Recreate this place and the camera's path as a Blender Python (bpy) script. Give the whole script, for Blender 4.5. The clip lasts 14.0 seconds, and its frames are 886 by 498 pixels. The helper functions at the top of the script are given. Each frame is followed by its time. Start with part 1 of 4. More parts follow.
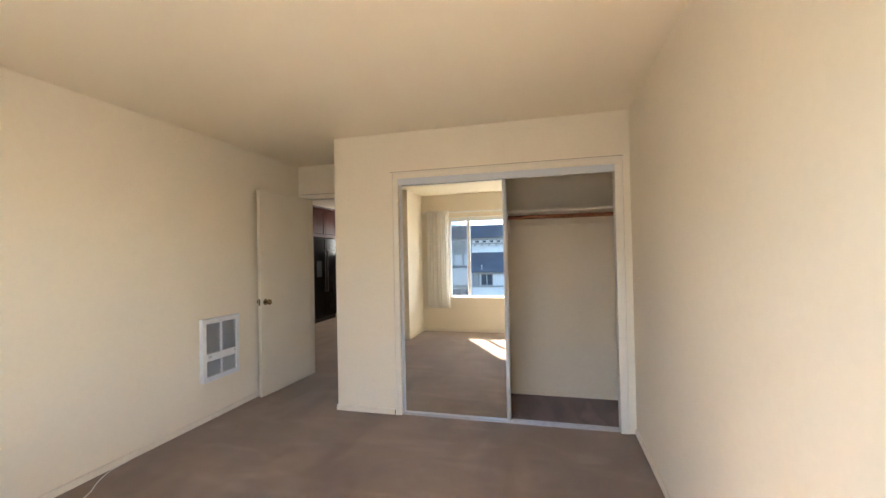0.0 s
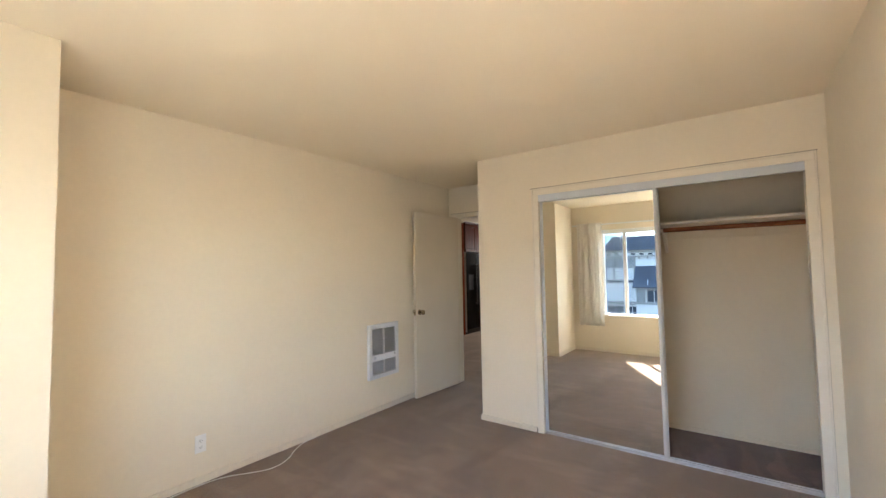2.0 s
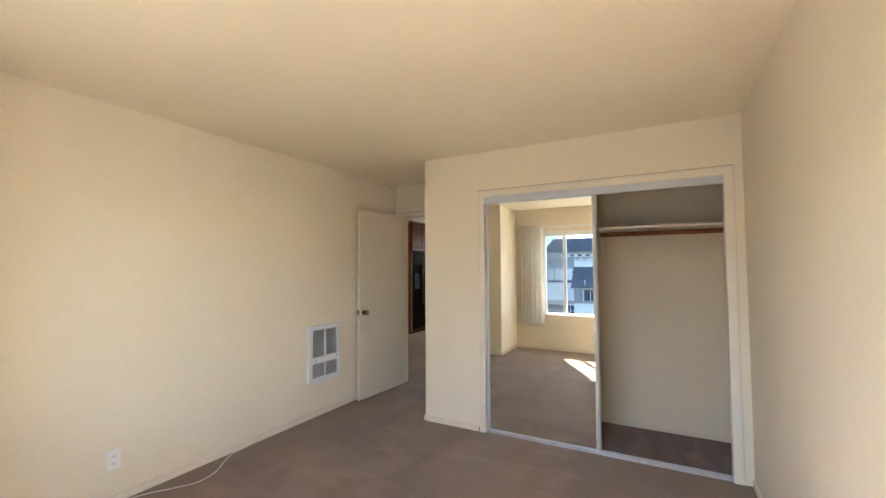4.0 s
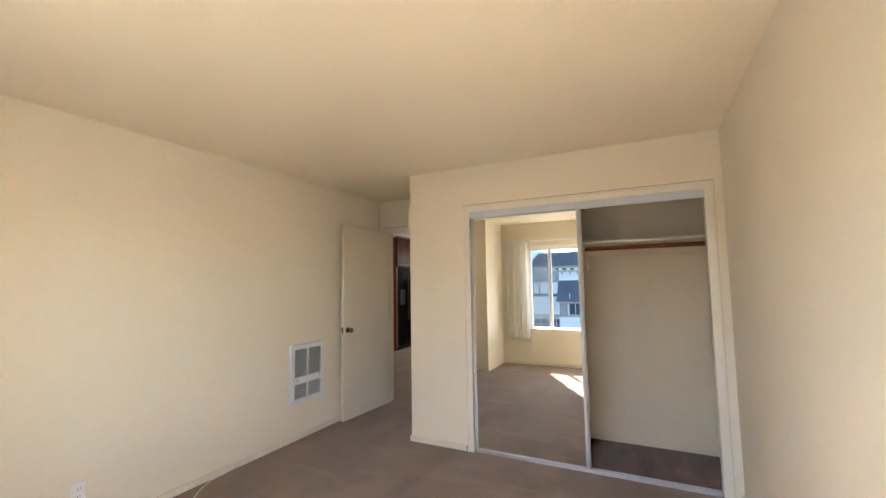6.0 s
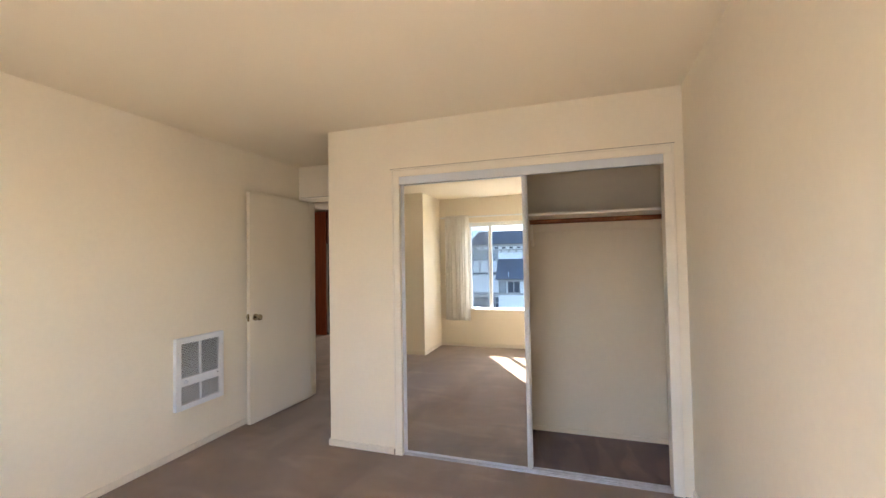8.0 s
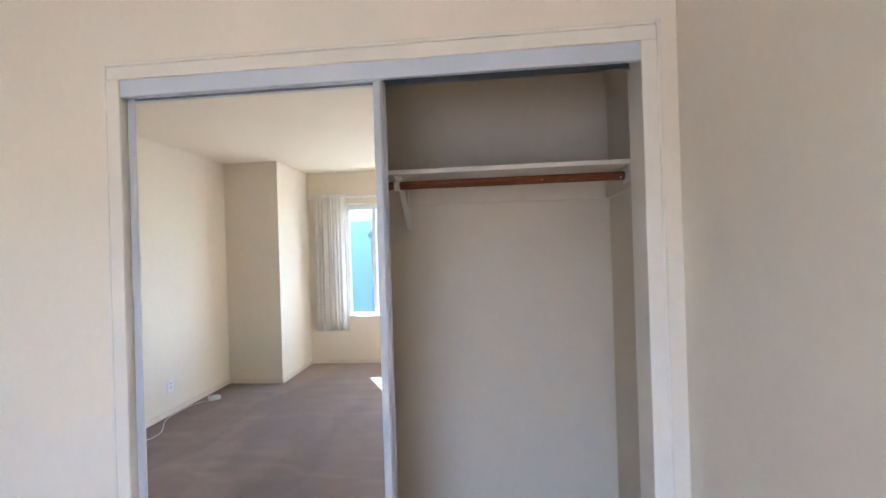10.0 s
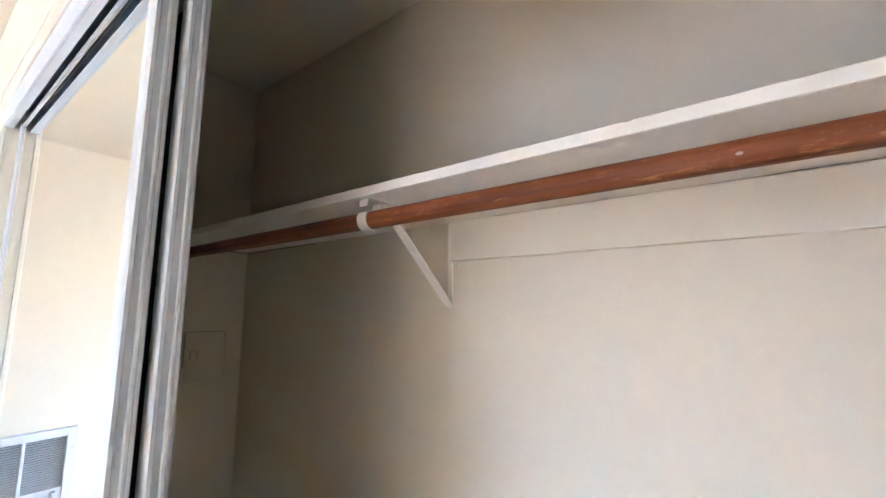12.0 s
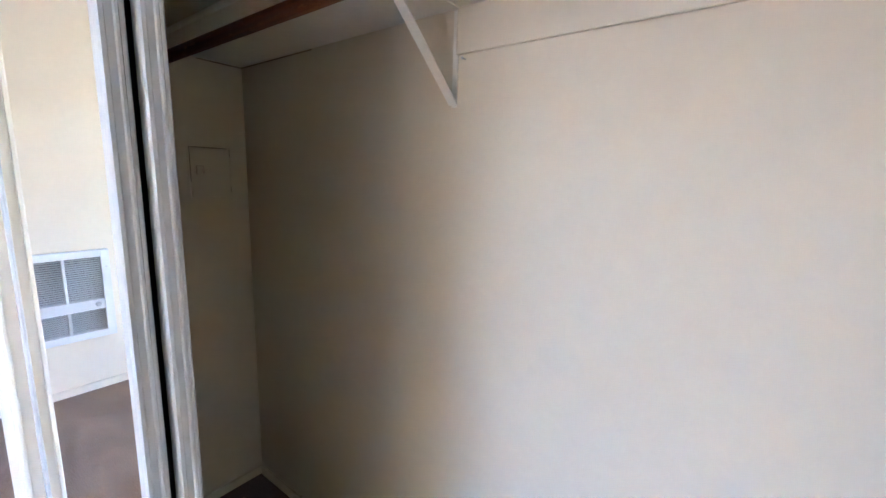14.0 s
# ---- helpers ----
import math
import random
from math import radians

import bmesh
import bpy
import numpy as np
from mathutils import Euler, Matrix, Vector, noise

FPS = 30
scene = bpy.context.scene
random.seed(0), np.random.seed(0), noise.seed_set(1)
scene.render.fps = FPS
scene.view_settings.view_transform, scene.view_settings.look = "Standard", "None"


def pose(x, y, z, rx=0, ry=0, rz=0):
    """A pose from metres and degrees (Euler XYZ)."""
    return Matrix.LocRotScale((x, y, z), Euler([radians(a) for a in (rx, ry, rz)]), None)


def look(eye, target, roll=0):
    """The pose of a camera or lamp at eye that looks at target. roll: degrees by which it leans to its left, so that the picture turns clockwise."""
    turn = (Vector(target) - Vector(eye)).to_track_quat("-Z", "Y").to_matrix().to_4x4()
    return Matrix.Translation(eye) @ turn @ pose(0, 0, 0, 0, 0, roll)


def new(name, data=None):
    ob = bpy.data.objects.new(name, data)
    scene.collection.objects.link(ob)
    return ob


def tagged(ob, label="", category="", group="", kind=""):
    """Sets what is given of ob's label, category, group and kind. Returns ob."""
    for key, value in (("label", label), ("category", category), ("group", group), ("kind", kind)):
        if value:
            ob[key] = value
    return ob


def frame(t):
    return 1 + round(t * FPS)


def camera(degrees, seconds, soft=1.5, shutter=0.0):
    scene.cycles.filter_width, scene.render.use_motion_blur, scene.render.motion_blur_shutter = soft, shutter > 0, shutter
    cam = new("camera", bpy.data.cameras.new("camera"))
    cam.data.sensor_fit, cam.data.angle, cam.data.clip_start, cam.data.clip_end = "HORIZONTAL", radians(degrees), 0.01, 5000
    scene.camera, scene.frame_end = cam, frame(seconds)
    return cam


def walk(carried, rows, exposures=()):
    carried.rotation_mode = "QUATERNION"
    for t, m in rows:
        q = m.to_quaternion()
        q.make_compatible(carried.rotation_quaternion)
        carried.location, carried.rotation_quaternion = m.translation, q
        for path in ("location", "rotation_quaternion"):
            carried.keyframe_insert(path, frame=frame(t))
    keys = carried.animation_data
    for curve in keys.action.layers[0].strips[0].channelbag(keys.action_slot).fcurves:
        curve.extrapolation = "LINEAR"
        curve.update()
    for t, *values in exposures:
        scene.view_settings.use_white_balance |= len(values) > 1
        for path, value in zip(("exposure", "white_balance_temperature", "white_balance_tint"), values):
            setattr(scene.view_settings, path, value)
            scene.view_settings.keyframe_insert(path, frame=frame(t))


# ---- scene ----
cam = camera(94.7, 14.0)
PATH = [
    (0, (-0.611, -3.31, 1.372), (-1.115, -1.374, 1.397), -1.2),
    (0.5, (-0.516, -3.304, 1.389), (-1.376, -1.5, 1.437), -0.3),
    (1, (-0.48, -3.325, 1.398), (-1.502, -1.606, 1.452), -0.7),
    (1.5, (-0.482, -3.331, 1.399), (-1.604, -1.677, 1.488), -1.0),
    (2, (-0.466, -3.335, 1.396), (-1.642, -1.72, 1.498), -1.0),
    (2.5, (-0.481, -3.327, 1.391), (-1.622, -1.687, 1.49), -0.1),
    (3, (-0.48, -3.324, 1.394), (-1.529, -1.623, 1.487), 0.2),
    (3.2, (-0.48, -3.326, 1.397), (-1.502, -1.609, 1.477), 0.0),
    (5.3, (-0.463, -3.255, 1.432), (-1.363, -1.474, 1.569), -1.0),
    (5.5, (-0.478, -3.267, 1.429), (-1.372, -1.484, 1.577), -1.1),
    (6, (-0.49, -3.271, 1.419), (-1.382, -1.489, 1.582), -0.9),
    (6.5, (-0.497, -3.284, 1.413), (-1.368, -1.49, 1.567), -0.8),
    (7, (-0.524, -3.184, 1.416), (-1.354, -1.37, 1.55), -0.9),
    (7.5, (-0.548, -2.985, 1.427), (-1.288, -1.13, 1.526), -1.0),
    (8, (-0.613, -2.743, 1.409), (-1.247, -0.847, 1.464), -1.0),
    (8.5, (-0.685, -2.457, 1.395), (-1.07, -0.495, 1.363), -1.6),
    (9, (-0.667, -2.106, 1.398), (-0.866, -0.117, 1.346), -1.5),
    (9.2, (-0.655, -1.956, 1.382), (-0.825, 0.036, 1.345), -1.8),
    (11.3, (-0.45, -0.39, 1.45), (-0.955, 1.545, 1.58), -1.5),
    (11.5, (-0.391, -0.291, 1.442), (-1.149, 1.545, 1.672), 0.3),
    (12, (-0.377, -0.138, 1.511), (-1.548, 1.458, 1.795), 0.0),
    (12.5, (-0.376, -0.127, 1.558), (-1.594, 1.397, 1.997), -0.3),
    (13, (-0.377, -0.119, 1.517), (-1.553, 1.475, 1.791), -0.3),
    (13.5, (-0.381, -0.119, 1.419), (-1.545, 1.503, 1.294), 0.5),
    (14, (-0.369, -0.123, 1.339), (-1.555, 1.451, 0.996), 1.7),
]
EXPOSURES = [(0, 3.34, 6330, 11), (2.0, 3.42, 6180, 9), (6.0, 3.37, 6280, 10), (7.0, 3.39, 6350, 12), (8.0, 3.52, 6240, 13), (8.5, 3.61, 5060, 11), (9.0, 3.61, 5020, 12), (11.3, 4.47, 4930, 14), (12.0, 5.02, 4820, 12), (13.0, 5.05, 4750, 13), (13.5, 5.0, 4730, 13), (14.0, 4.79, 4790, 13)]
walk(cam, [(t, look(e, g, r)) for t, e, g, r in PATH], EXPOSURES)

# ---- world, sun, large lights ----
SUN_WAY = Vector((0.36, 0.63, -0.66)).normalized()
world = bpy.data.worlds.new("sky_world")
scene.world = world
world.use_nodes = True
wn = world.node_tree.nodes
sky = wn.new("ShaderNodeTexSky")
sky.sky_type = "NISHITA"
sky.sun_disc = False
sky.air_density, sky.dust_density, sky.ozone_density = 1.0, 0.2, 5.0
sky.sun_elevation = radians(42)
sky.sun_rotation = math.atan2(-SUN_WAY.x, -SUN_WAY.y)
world.node_tree.links.new(sky.outputs["Color"], wn["Background"].inputs["Color"])
wn["Background"].inputs["Strength"].default_value = 0.105

sun = new("sun", bpy.data.lights.new("sun", "SUN"))
sun.data.energy, sun.data.angle, sun.data.color = 5.0, radians(0.5), (1.0, 0.94, 0.84)
sun.matrix_world = look((-6, -12, 12), Vector((-6, -12, 12)) + SUN_WAY)


def window_lamp(name, eye, target, w, h, energy, color):
    """Stands in for the sky's light in a window opening."""
    lamp = new(name, bpy.data.lights.new(name, "AREA"))
    lamp.data.shape, lamp.data.size, lamp.data.size_y = "RECTANGLE", w, h
    lamp.data.energy, lamp.data.color = energy, color
    lamp.matrix_world = look(eye, target)
    return lamp


window_lamp("kitchen_window_light", (-4.70, 6.44, 1.76), (-4.70, 3, 1.3), 0.80, 0.66, 4.5, (1.0, 0.93, 0.85))


# ---- materials ----
def material(name, color, rough=0.6, metal=0.0, vary=0.0, vary_scale=1.0, grain=0.0, grain_scale=60.0, bump=0.0, bump_scale=300.0,
             bump_dist=0.002, dark=None, spec=0.5):
    """Principled surface with two scales of colour variation and a fine relief."""
    m = bpy.data.materials.new(name)
    m.use_nodes = True
    nt = m.node_tree
    b = nt.nodes["Principled BSDF"]
    b.inputs["Roughness"].default_value, b.inputs["Metallic"].default_value = rough, metal
    b.inputs["Specular IOR Level"].default_value = spec
    b.inputs["Base Color"].default_value = (*color, 1)
    co = nt.nodes.new("ShaderNodeTexCoord")
    src = None
    for amount, scale in ((vary, vary_scale), (grain, grain_scale)):
        if not amount:
            continue
        n = nt.nodes.new("ShaderNodeTexNoise")
        n.inputs["Scale"].default_value, n.inputs["Detail"].default_value = scale, 5
        nt.links.new(co.outputs["Object"], n.inputs["Vector"])
        r = nt.nodes.new("ShaderNodeMapRange")
        r.inputs["From Min"].default_value, r.inputs["From Max"].default_value = 0.3, 0.7
        r.inputs["To Min"].default_value, r.inputs["To Max"].default_value = 1 - amount, 1 + amount
        nt.links.new(n.outputs["Fac"], r.inputs["Value"])
        mx = nt.nodes.new("ShaderNodeMix")
        mx.data_type, mx.blend_type = "RGBA", "MULTIPLY"
        mx.inputs["Factor"].default_value = 1
        if src is None:
            mx.inputs["A"].default_value = (*color, 1)
        else:
            nt.links.new(src, mx.inputs["A"])
        nt.links.new(r.outputs["Result"], mx.inputs["B"])
        src = mx.outputs["Result"]
    if src is not None:
        nt.links.new(src, b.inputs["Base Color"])
    if bump:
        n = nt.nodes.new("ShaderNodeTexNoise")
        n.inputs["Scale"].default_value, n.inputs["Detail"].default_value = bump_scale, 3
        nt.links.new(co.outputs["Object"], n.inputs["Vector"])
        bp = nt.nodes.new("ShaderNodeBump")
        bp.inputs["Strength"].default_value, bp.inputs["Distance"].default_value = bump, bump_dist
        nt.links.new(n.outputs["Fac"], bp.inputs["Height"])
        nt.links.new(bp.outputs["Normal"], b.inputs["Normal"])
    return m


def streaked(name, light, dark, axis, scale, rough, stretch=18.0, worn=None):
    """Wood with grain along one axis; worn: a paler colour in rubbed patches."""
    m = bpy.data.materials.new(name)
    m.use_nodes = True
    nt = m.node_tree
    b = nt.nodes["Principled BSDF"]
    b.inputs["Roughness"].default_value = rough
    co, mp = nt.nodes.new("ShaderNodeTexCoord"), nt.nodes.new("ShaderNodeMapping")
    sc = [stretch, stretch, stretch]
    sc["xyz".index(axis)] = 1.0
    mp.inputs["Scale"].default_value = sc
    nt.links.new(co.outputs["Object"], mp.inputs["Vector"])
    n = nt.nodes.new("ShaderNodeTexNoise")
    n.inputs["Scale"].default_value, n.inputs["Detail"].default_value = scale, 6
    nt.links.new(mp.outputs["Vector"], n.inputs["Vector"])
    ramp = nt.nodes.new("ShaderNodeValToRGB")
    ramp.color_ramp.elements[0].position, ramp.color_ramp.elements[1].position = 0.32, 0.68
    ramp.color_ramp.elements[0].color, ramp.color_ramp.elements[1].color = (*dark, 1), (*light, 1)
    nt.links.new(n.outputs["Fac"], ramp.inputs["Fac"])
    out = ramp.outputs["Color"]
    if worn:
        w = nt.nodes.new("ShaderNodeTexNoise")
        w.inputs["Scale"].default_value, w.inputs["Detail"].default_value, w.inputs["Roughness"].default_value = 70, 8, 0.72
        wm = nt.nodes.new("ShaderNodeMapping")
        wm.inputs["Scale"].default_value = [0.35 if a == axis else 1.5 for a in "xyz"]
        nt.links.new(co.outputs["Object"], wm.inputs["Vector"])
        nt.links.new(wm.outputs["Vector"], w.inputs["Vector"])
        wr = nt.nodes.new("ShaderNodeMapRange")
        wr.inputs["From Min"].default_value, wr.inputs["From Max"].default_value = 0.56, 0.68
        wr.inputs["To Max"].default_value = 0.5
        nt.links.new(w.outputs["Fac"], wr.inputs["Value"])
        mx = nt.nodes.new("ShaderNodeMix")
        mx.data_type = "RGBA"
        nt.links.new(wr.outputs["Result"], mx.inputs["Factor"])
        nt.links.new(out, mx.inputs["A"])
        mx.inputs["B"].default_value = (*worn, 1)
        out = mx.outputs["Result"]
        rr = nt.nodes.new("ShaderNodeMapRange")
        rr.inputs["To Min"].default_value, rr.inputs["To Max"].default_value = rough - 0.08, rough + 0.25
        nt.links.new(w.outputs["Fac"], rr.inputs["Value"])
        nt.links.new(rr.outputs["Result"], b.inputs["Roughness"])
    nt.links.new(out, b.inputs["Base Color"])
    bp = nt.nodes.new("ShaderNodeBump")
    bp.inputs["Strength"].default_value, bp.inputs["Distance"].default_value = 0.15, 0.001
    nt.links.new(n.outputs["Fac"], bp.inputs["Height"])
    nt.links.new(bp.outputs["Normal"], b.inputs["Normal"])
    return m


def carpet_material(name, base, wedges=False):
    """Cut-pile carpet: tuft speckle, brushed nap in broad patches, rough relief; wedges are the strokes of a vacuum cleaner."""
    m = bpy.data.materials.new(name)
    m.use_nodes = True
    nt = m.node_tree
    b = nt.nodes["Principled BSDF"]
    b.inputs["Roughness"].default_value, b.inputs["Specular IOR Level"].default_value = 0.95, 0.15
    b.inputs["Sheen Weight"].default_value, b.inputs["Sheen Roughness"].default_value = 0.25, 0.5
    co = nt.nodes.new("ShaderNodeTexCoord")
    mp = nt.nodes.new("ShaderNodeMapping")
    mp.inputs["Rotation"].default_value = (0, 0, radians(24))
    mp.inputs["Scale"].default_value = (1.0, 0.45, 1.0)
    nt.links.new(co.outputs["Object"], mp.inputs["Vector"])
    nap = nt.nodes.new("ShaderNodeTexNoise")
    nap.inputs["Scale"].default_value, nap.inputs["Detail"].default_value, nap.inputs["Distortion"].default_value = 2.6, 3, 0.8
    nt.links.new(mp.outputs["Vector"], nap.inputs["Vector"])
    nr = nt.nodes.new("ShaderNodeMapRange")
    nr.interpolation_type = "SMOOTHSTEP"
    nr.inputs["From Min"].default_value, nr.inputs["From Max"].default_value = 0.36, 0.66
    nr.inputs["To Min"].default_value, nr.inputs["To Max"].default_value = 0.87, 1.11
    nt.links.new(nap.outputs["Fac"], nr.inputs["Value"])
    tuft = nt.nodes.new("ShaderNodeTexNoise")
    tuft.inputs["Scale"].default_value, tuft.inputs["Detail"].default_value = 170, 4
    nt.links.new(co.outputs["Object"], tuft.inputs["Vector"])
    tr = nt.nodes.new("ShaderNodeMapRange")
    tr.inputs["From Min"].default_value, tr.inputs["From Max"].default_value = 0.3, 0.7
    tr.inputs["To Min"].default_value, tr.inputs["To Max"].default_value = 0.72, 1.28
    nt.links.new(tuft.outputs["Fac"], tr.inputs["Value"])
    mp2 = nt.nodes.new("ShaderNodeMapping")
    mp2.inputs["Rotation"].default_value = (0, 0, radians(-8))
    mp2.inputs["Scale"].default_value = (1.1, 3.6, 1.0)
    nt.links.new(co.outputs["Object"], mp2.inputs["Vector"])
    scuff = nt.nodes.new("ShaderNodeTexNoise")
    scuff.inputs["Scale"].default_value, scuff.inputs["Detail"].default_value, scuff.inputs["Distortion"].default_value = 1.7, 3, 0.8
    nt.links.new(mp2.outputs["Vector"], scuff.inputs["Vector"])
    sr = nt.nodes.new("ShaderNodeMapRange")
    sr.interpolation_type = "SMOOTHSTEP"
    sr.inputs["From Min"].default_value, sr.inputs["From Max"].default_value = 0.46, 0.72
    sr.inputs["To Min"].default_value, sr.inputs["To Max"].default_value = 0.95, 1.14
    nt.links.new(scuff.outputs["Fac"], sr.inputs["Value"])
    mul0 = nt.nodes.new("ShaderNodeMath")
    mul0.operation = "MULTIPLY"
    nt.links.new(nr.outputs["Result"], mul0.inputs[0])
    nt.links.new(sr.outputs["Result"], mul0.inputs[1])
    mul = nt.nodes.new("ShaderNodeMath")
    mul.operation = "MULTIPLY"
    nt.links.new(mul0.outputs["Value"], mul.inputs[0])
    nt.links.new(tr.outputs["Result"], mul.inputs[1])
    mx = nt.nodes.new("ShaderNodeMix")
    mx.data_type, mx.blend_type = "RGBA", "MULTIPLY"
    mx.inputs["Factor"].default_value = 1
    mx.inputs["A"].default_value = (*base, 1)
    last = mul
    if wedges:
        def op(kind, a, c):
            n = nt.nodes.new("ShaderNodeMath")
            n.operation = kind
            for k, v in enumerate((a, c)):
                if isinstance(v, (int, float)):
                    n.inputs[k].default_value = v
                else:
                    nt.links.new(v, n.inputs[k])
            return n.outputs["Value"]
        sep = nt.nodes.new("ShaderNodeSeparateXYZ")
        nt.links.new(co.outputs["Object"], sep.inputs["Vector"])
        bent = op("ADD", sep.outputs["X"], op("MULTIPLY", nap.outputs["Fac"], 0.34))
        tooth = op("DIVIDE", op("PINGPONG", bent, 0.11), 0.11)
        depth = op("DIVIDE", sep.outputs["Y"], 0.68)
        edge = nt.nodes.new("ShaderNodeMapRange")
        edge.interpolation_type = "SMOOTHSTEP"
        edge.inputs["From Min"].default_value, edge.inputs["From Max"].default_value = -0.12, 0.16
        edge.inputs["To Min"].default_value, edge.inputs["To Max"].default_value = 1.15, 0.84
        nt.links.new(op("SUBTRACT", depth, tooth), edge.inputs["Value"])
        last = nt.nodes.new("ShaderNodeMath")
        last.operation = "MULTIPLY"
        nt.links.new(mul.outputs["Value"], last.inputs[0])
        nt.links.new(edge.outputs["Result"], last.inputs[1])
    nt.links.new(last.outputs["Value"], mx.inputs["B"])
    nt.links.new(mx.outputs["Result"], b.inputs["Base Color"])
    bp = nt.nodes.new("ShaderNodeBump")
    bp.inputs["Strength"].default_value, bp.inputs["Distance"].default_value = 0.7, 0.006
    nt.links.new(tuft.outputs["Fac"], bp.inputs["Height"])
    nt.links.new(bp.outputs["Normal"], b.inputs["Normal"])
    return m


def mirror_material():
    m = bpy.data.materials.new("mirror_glass")
    m.use_nodes = True
    b = m.node_tree.nodes["Principled BSDF"]
    b.inputs["Base Color"].default_value = (0.89, 0.91, 0.885, 1)
    b.inputs["Metallic"].default_value, b.inputs["Roughness"].default_value = 1.0, 0.0
    return m


def glass_material():
    m = bpy.data.materials.new("window_glass")
    m.use_nodes = True
    b = m.node_tree.nodes["Principled BSDF"]
    b.inputs["Base Color"].default_value = (0.97, 0.99, 0.98, 1)
    b.inputs["Roughness"].default_value, b.inputs["IOR"].default_value = 0.0, 1.02
    b.inputs["Transmission Weight"].default_value = 1.0
    return m


def cloth_material(name, color, through_share):
    """Woven curtain that lets part of the daylight through."""
    m = material(name, color, 0.95, vary=0.03, vary_scale=8, grain=0.03, grain_scale=300, spec=0.1)
    nt = m.node_tree
    tl, mx = nt.nodes.new("ShaderNodeBsdfTranslucent"), nt.nodes.new("ShaderNodeMixShader")
    tl.inputs["Color"].default_value = (*color, 1)
    mx.inputs["Fac"].default_value = through_share
    nt.links.new(nt.nodes["Principled BSDF"].outputs["BSDF"], mx.inputs[1])
    nt.links.new(tl.outputs["BSDF"], mx.inputs[2])
    nt.links.new(mx.outputs["Shader"], nt.nodes["Material Output"].inputs["Surface"])
    return m


def screen_material():
    """Fine fly mesh: mostly open, the rest grey wire."""
    m = bpy.data.materials.new("insect_screen_mesh")
    m.use_nodes = True
    nt = m.node_tree
    b = nt.nodes["Principled BSDF"]
    b.inputs["Base Color"].default_value, b.inputs["Roughness"].default_value = (0.30, 0.32, 0.34, 1), 0.7
    clear, mx = nt.nodes.new("ShaderNodeBsdfTransparent"), nt.nodes.new("ShaderNodeMixShader")
    mx.inputs["Fac"].default_value = 0.15
    nt.links.new(clear.outputs["BSDF"], mx.inputs[1])
    nt.links.new(b.outputs["BSDF"], mx.inputs[2])
    nt.links.new(mx.outputs["Shader"], nt.nodes["Material Output"].inputs["Surface"])
    return m


PAINT = material("cream_wall_paint", (0.85, 0.765, 0.61), 0.62, vary=0.02, vary_scale=1.3, grain=0.012, grain_scale=35, bump=0.12, bump_scale=190, bump_dist=0.0015, spec=0.3)
CEIL = material("cream_ceiling_paint", (0.88, 0.79, 0.625), 0.8, vary=0.02, vary_scale=1.1, bump=0.25, bump_scale=140, bump_dist=0.002, spec=0.2)
# wall paint darkened and greyed: the closet's dimmer, cooler light is in its colour
CLOSET = material("closet_shade_toned_paint", (0.705, 0.603, 0.447), 0.6, vary=0.02, vary_scale=1.6, grain=0.012, grain_scale=30, bump=0.12, bump_scale=190, bump_dist=0.0015, spec=0.3)
TRIM = material("cream_trim_enamel", (0.83, 0.765, 0.64), 0.38, vary=0.03, vary_scale=6, bump=0.08, bump_scale=80, bump_dist=0.001)
SKIRT = material("cream_baseboard_paint", (0.80, 0.72, 0.58), 0.45, vary=0.04, vary_scale=5, grain=0.03, grain_scale=40, bump=0.08, bump_scale=80, bump_dist=0.001)
DOOR = material("cream_door_enamel", (0.77, 0.69, 0.55), 0.42, vary=0.025, vary_scale=3, bump=0.06, bump_scale=60, bump_dist=0.001)
CARPET = carpet_material("taupe_carpet", (0.252, 0.176, 0.123))
# same carpet with the closet's shade put into a darker base; wedges are pile marks
CLOSET_CARPET = carpet_material("shade_darkened_taupe_carpet", (0.155, 0.090, 0.068), True)
MIRROR = mirror_material()
GLASS = glass_material()
SCREEN = screen_material()
CLOTH = cloth_material("ivory_curtain_cloth", (0.97, 0.93, 0.85), 0.15)
WHITE_METAL = material("white_enamelled_metal", (0.56, 0.565, 0.57), 0.32, vary=0.02, vary_scale=8, grain=0.02, grain_scale=90)
FASCIA = material("pale_grey_painted_steel", (0.62, 0.65, 0.69), 0.35, vary=0.03, vary_scale=5, bump=0.03, bump_scale=200)
TRACK = material("dull_steel_track", (0.34, 0.37, 0.42), 0.4, 0.7, vary=0.08, vary_scale=12)
GUIDE = material("scuffed_aluminium", (0.46, 0.45, 0.44), 0.4, 0.6, vary=0.15, vary_scale=25)
# near-black colour stands in for the darkness between the two doors
DARK = material("black_gap_shade", (0.012, 0.012, 0.014), 0.9, vary=0.1, vary_scale=20)
HEATER = material("heater_white_enamel", (0.76, 0.77, 0.78), 0.35, vary=0.02, vary_scale=7, bump=0.03, bump_scale=150)
LOUVRE = material("heater_grey_louvre", (0.60, 0.62, 0.65), 0.4, 0.0, vary=0.05, vary_scale=15)
PLASTIC = material("white_plastic", (0.87, 0.86, 0.83), 0.35, vary=0.02, vary_scale=20)
SLOT = material("dark_slot", (0.03, 0.028, 0.025), 0.7)
BRASS = material("aged_brass", (0.38, 0.31, 0.21), 0.16, 1.0, vary=0.2, vary_scale=40)
STEEL = material("dull_steel", (0.50, 0.49, 0.47), 0.35, 1.0, vary=0.1, vary_scale=40)
SHELF = material("white_shelf_paint", (0.82, 0.745, 0.63), 0.5, vary=0.03, vary_scale=7, grain=0.02, grain_scale=60, bump=0.08, bump_scale=90, bump_dist=0.001)
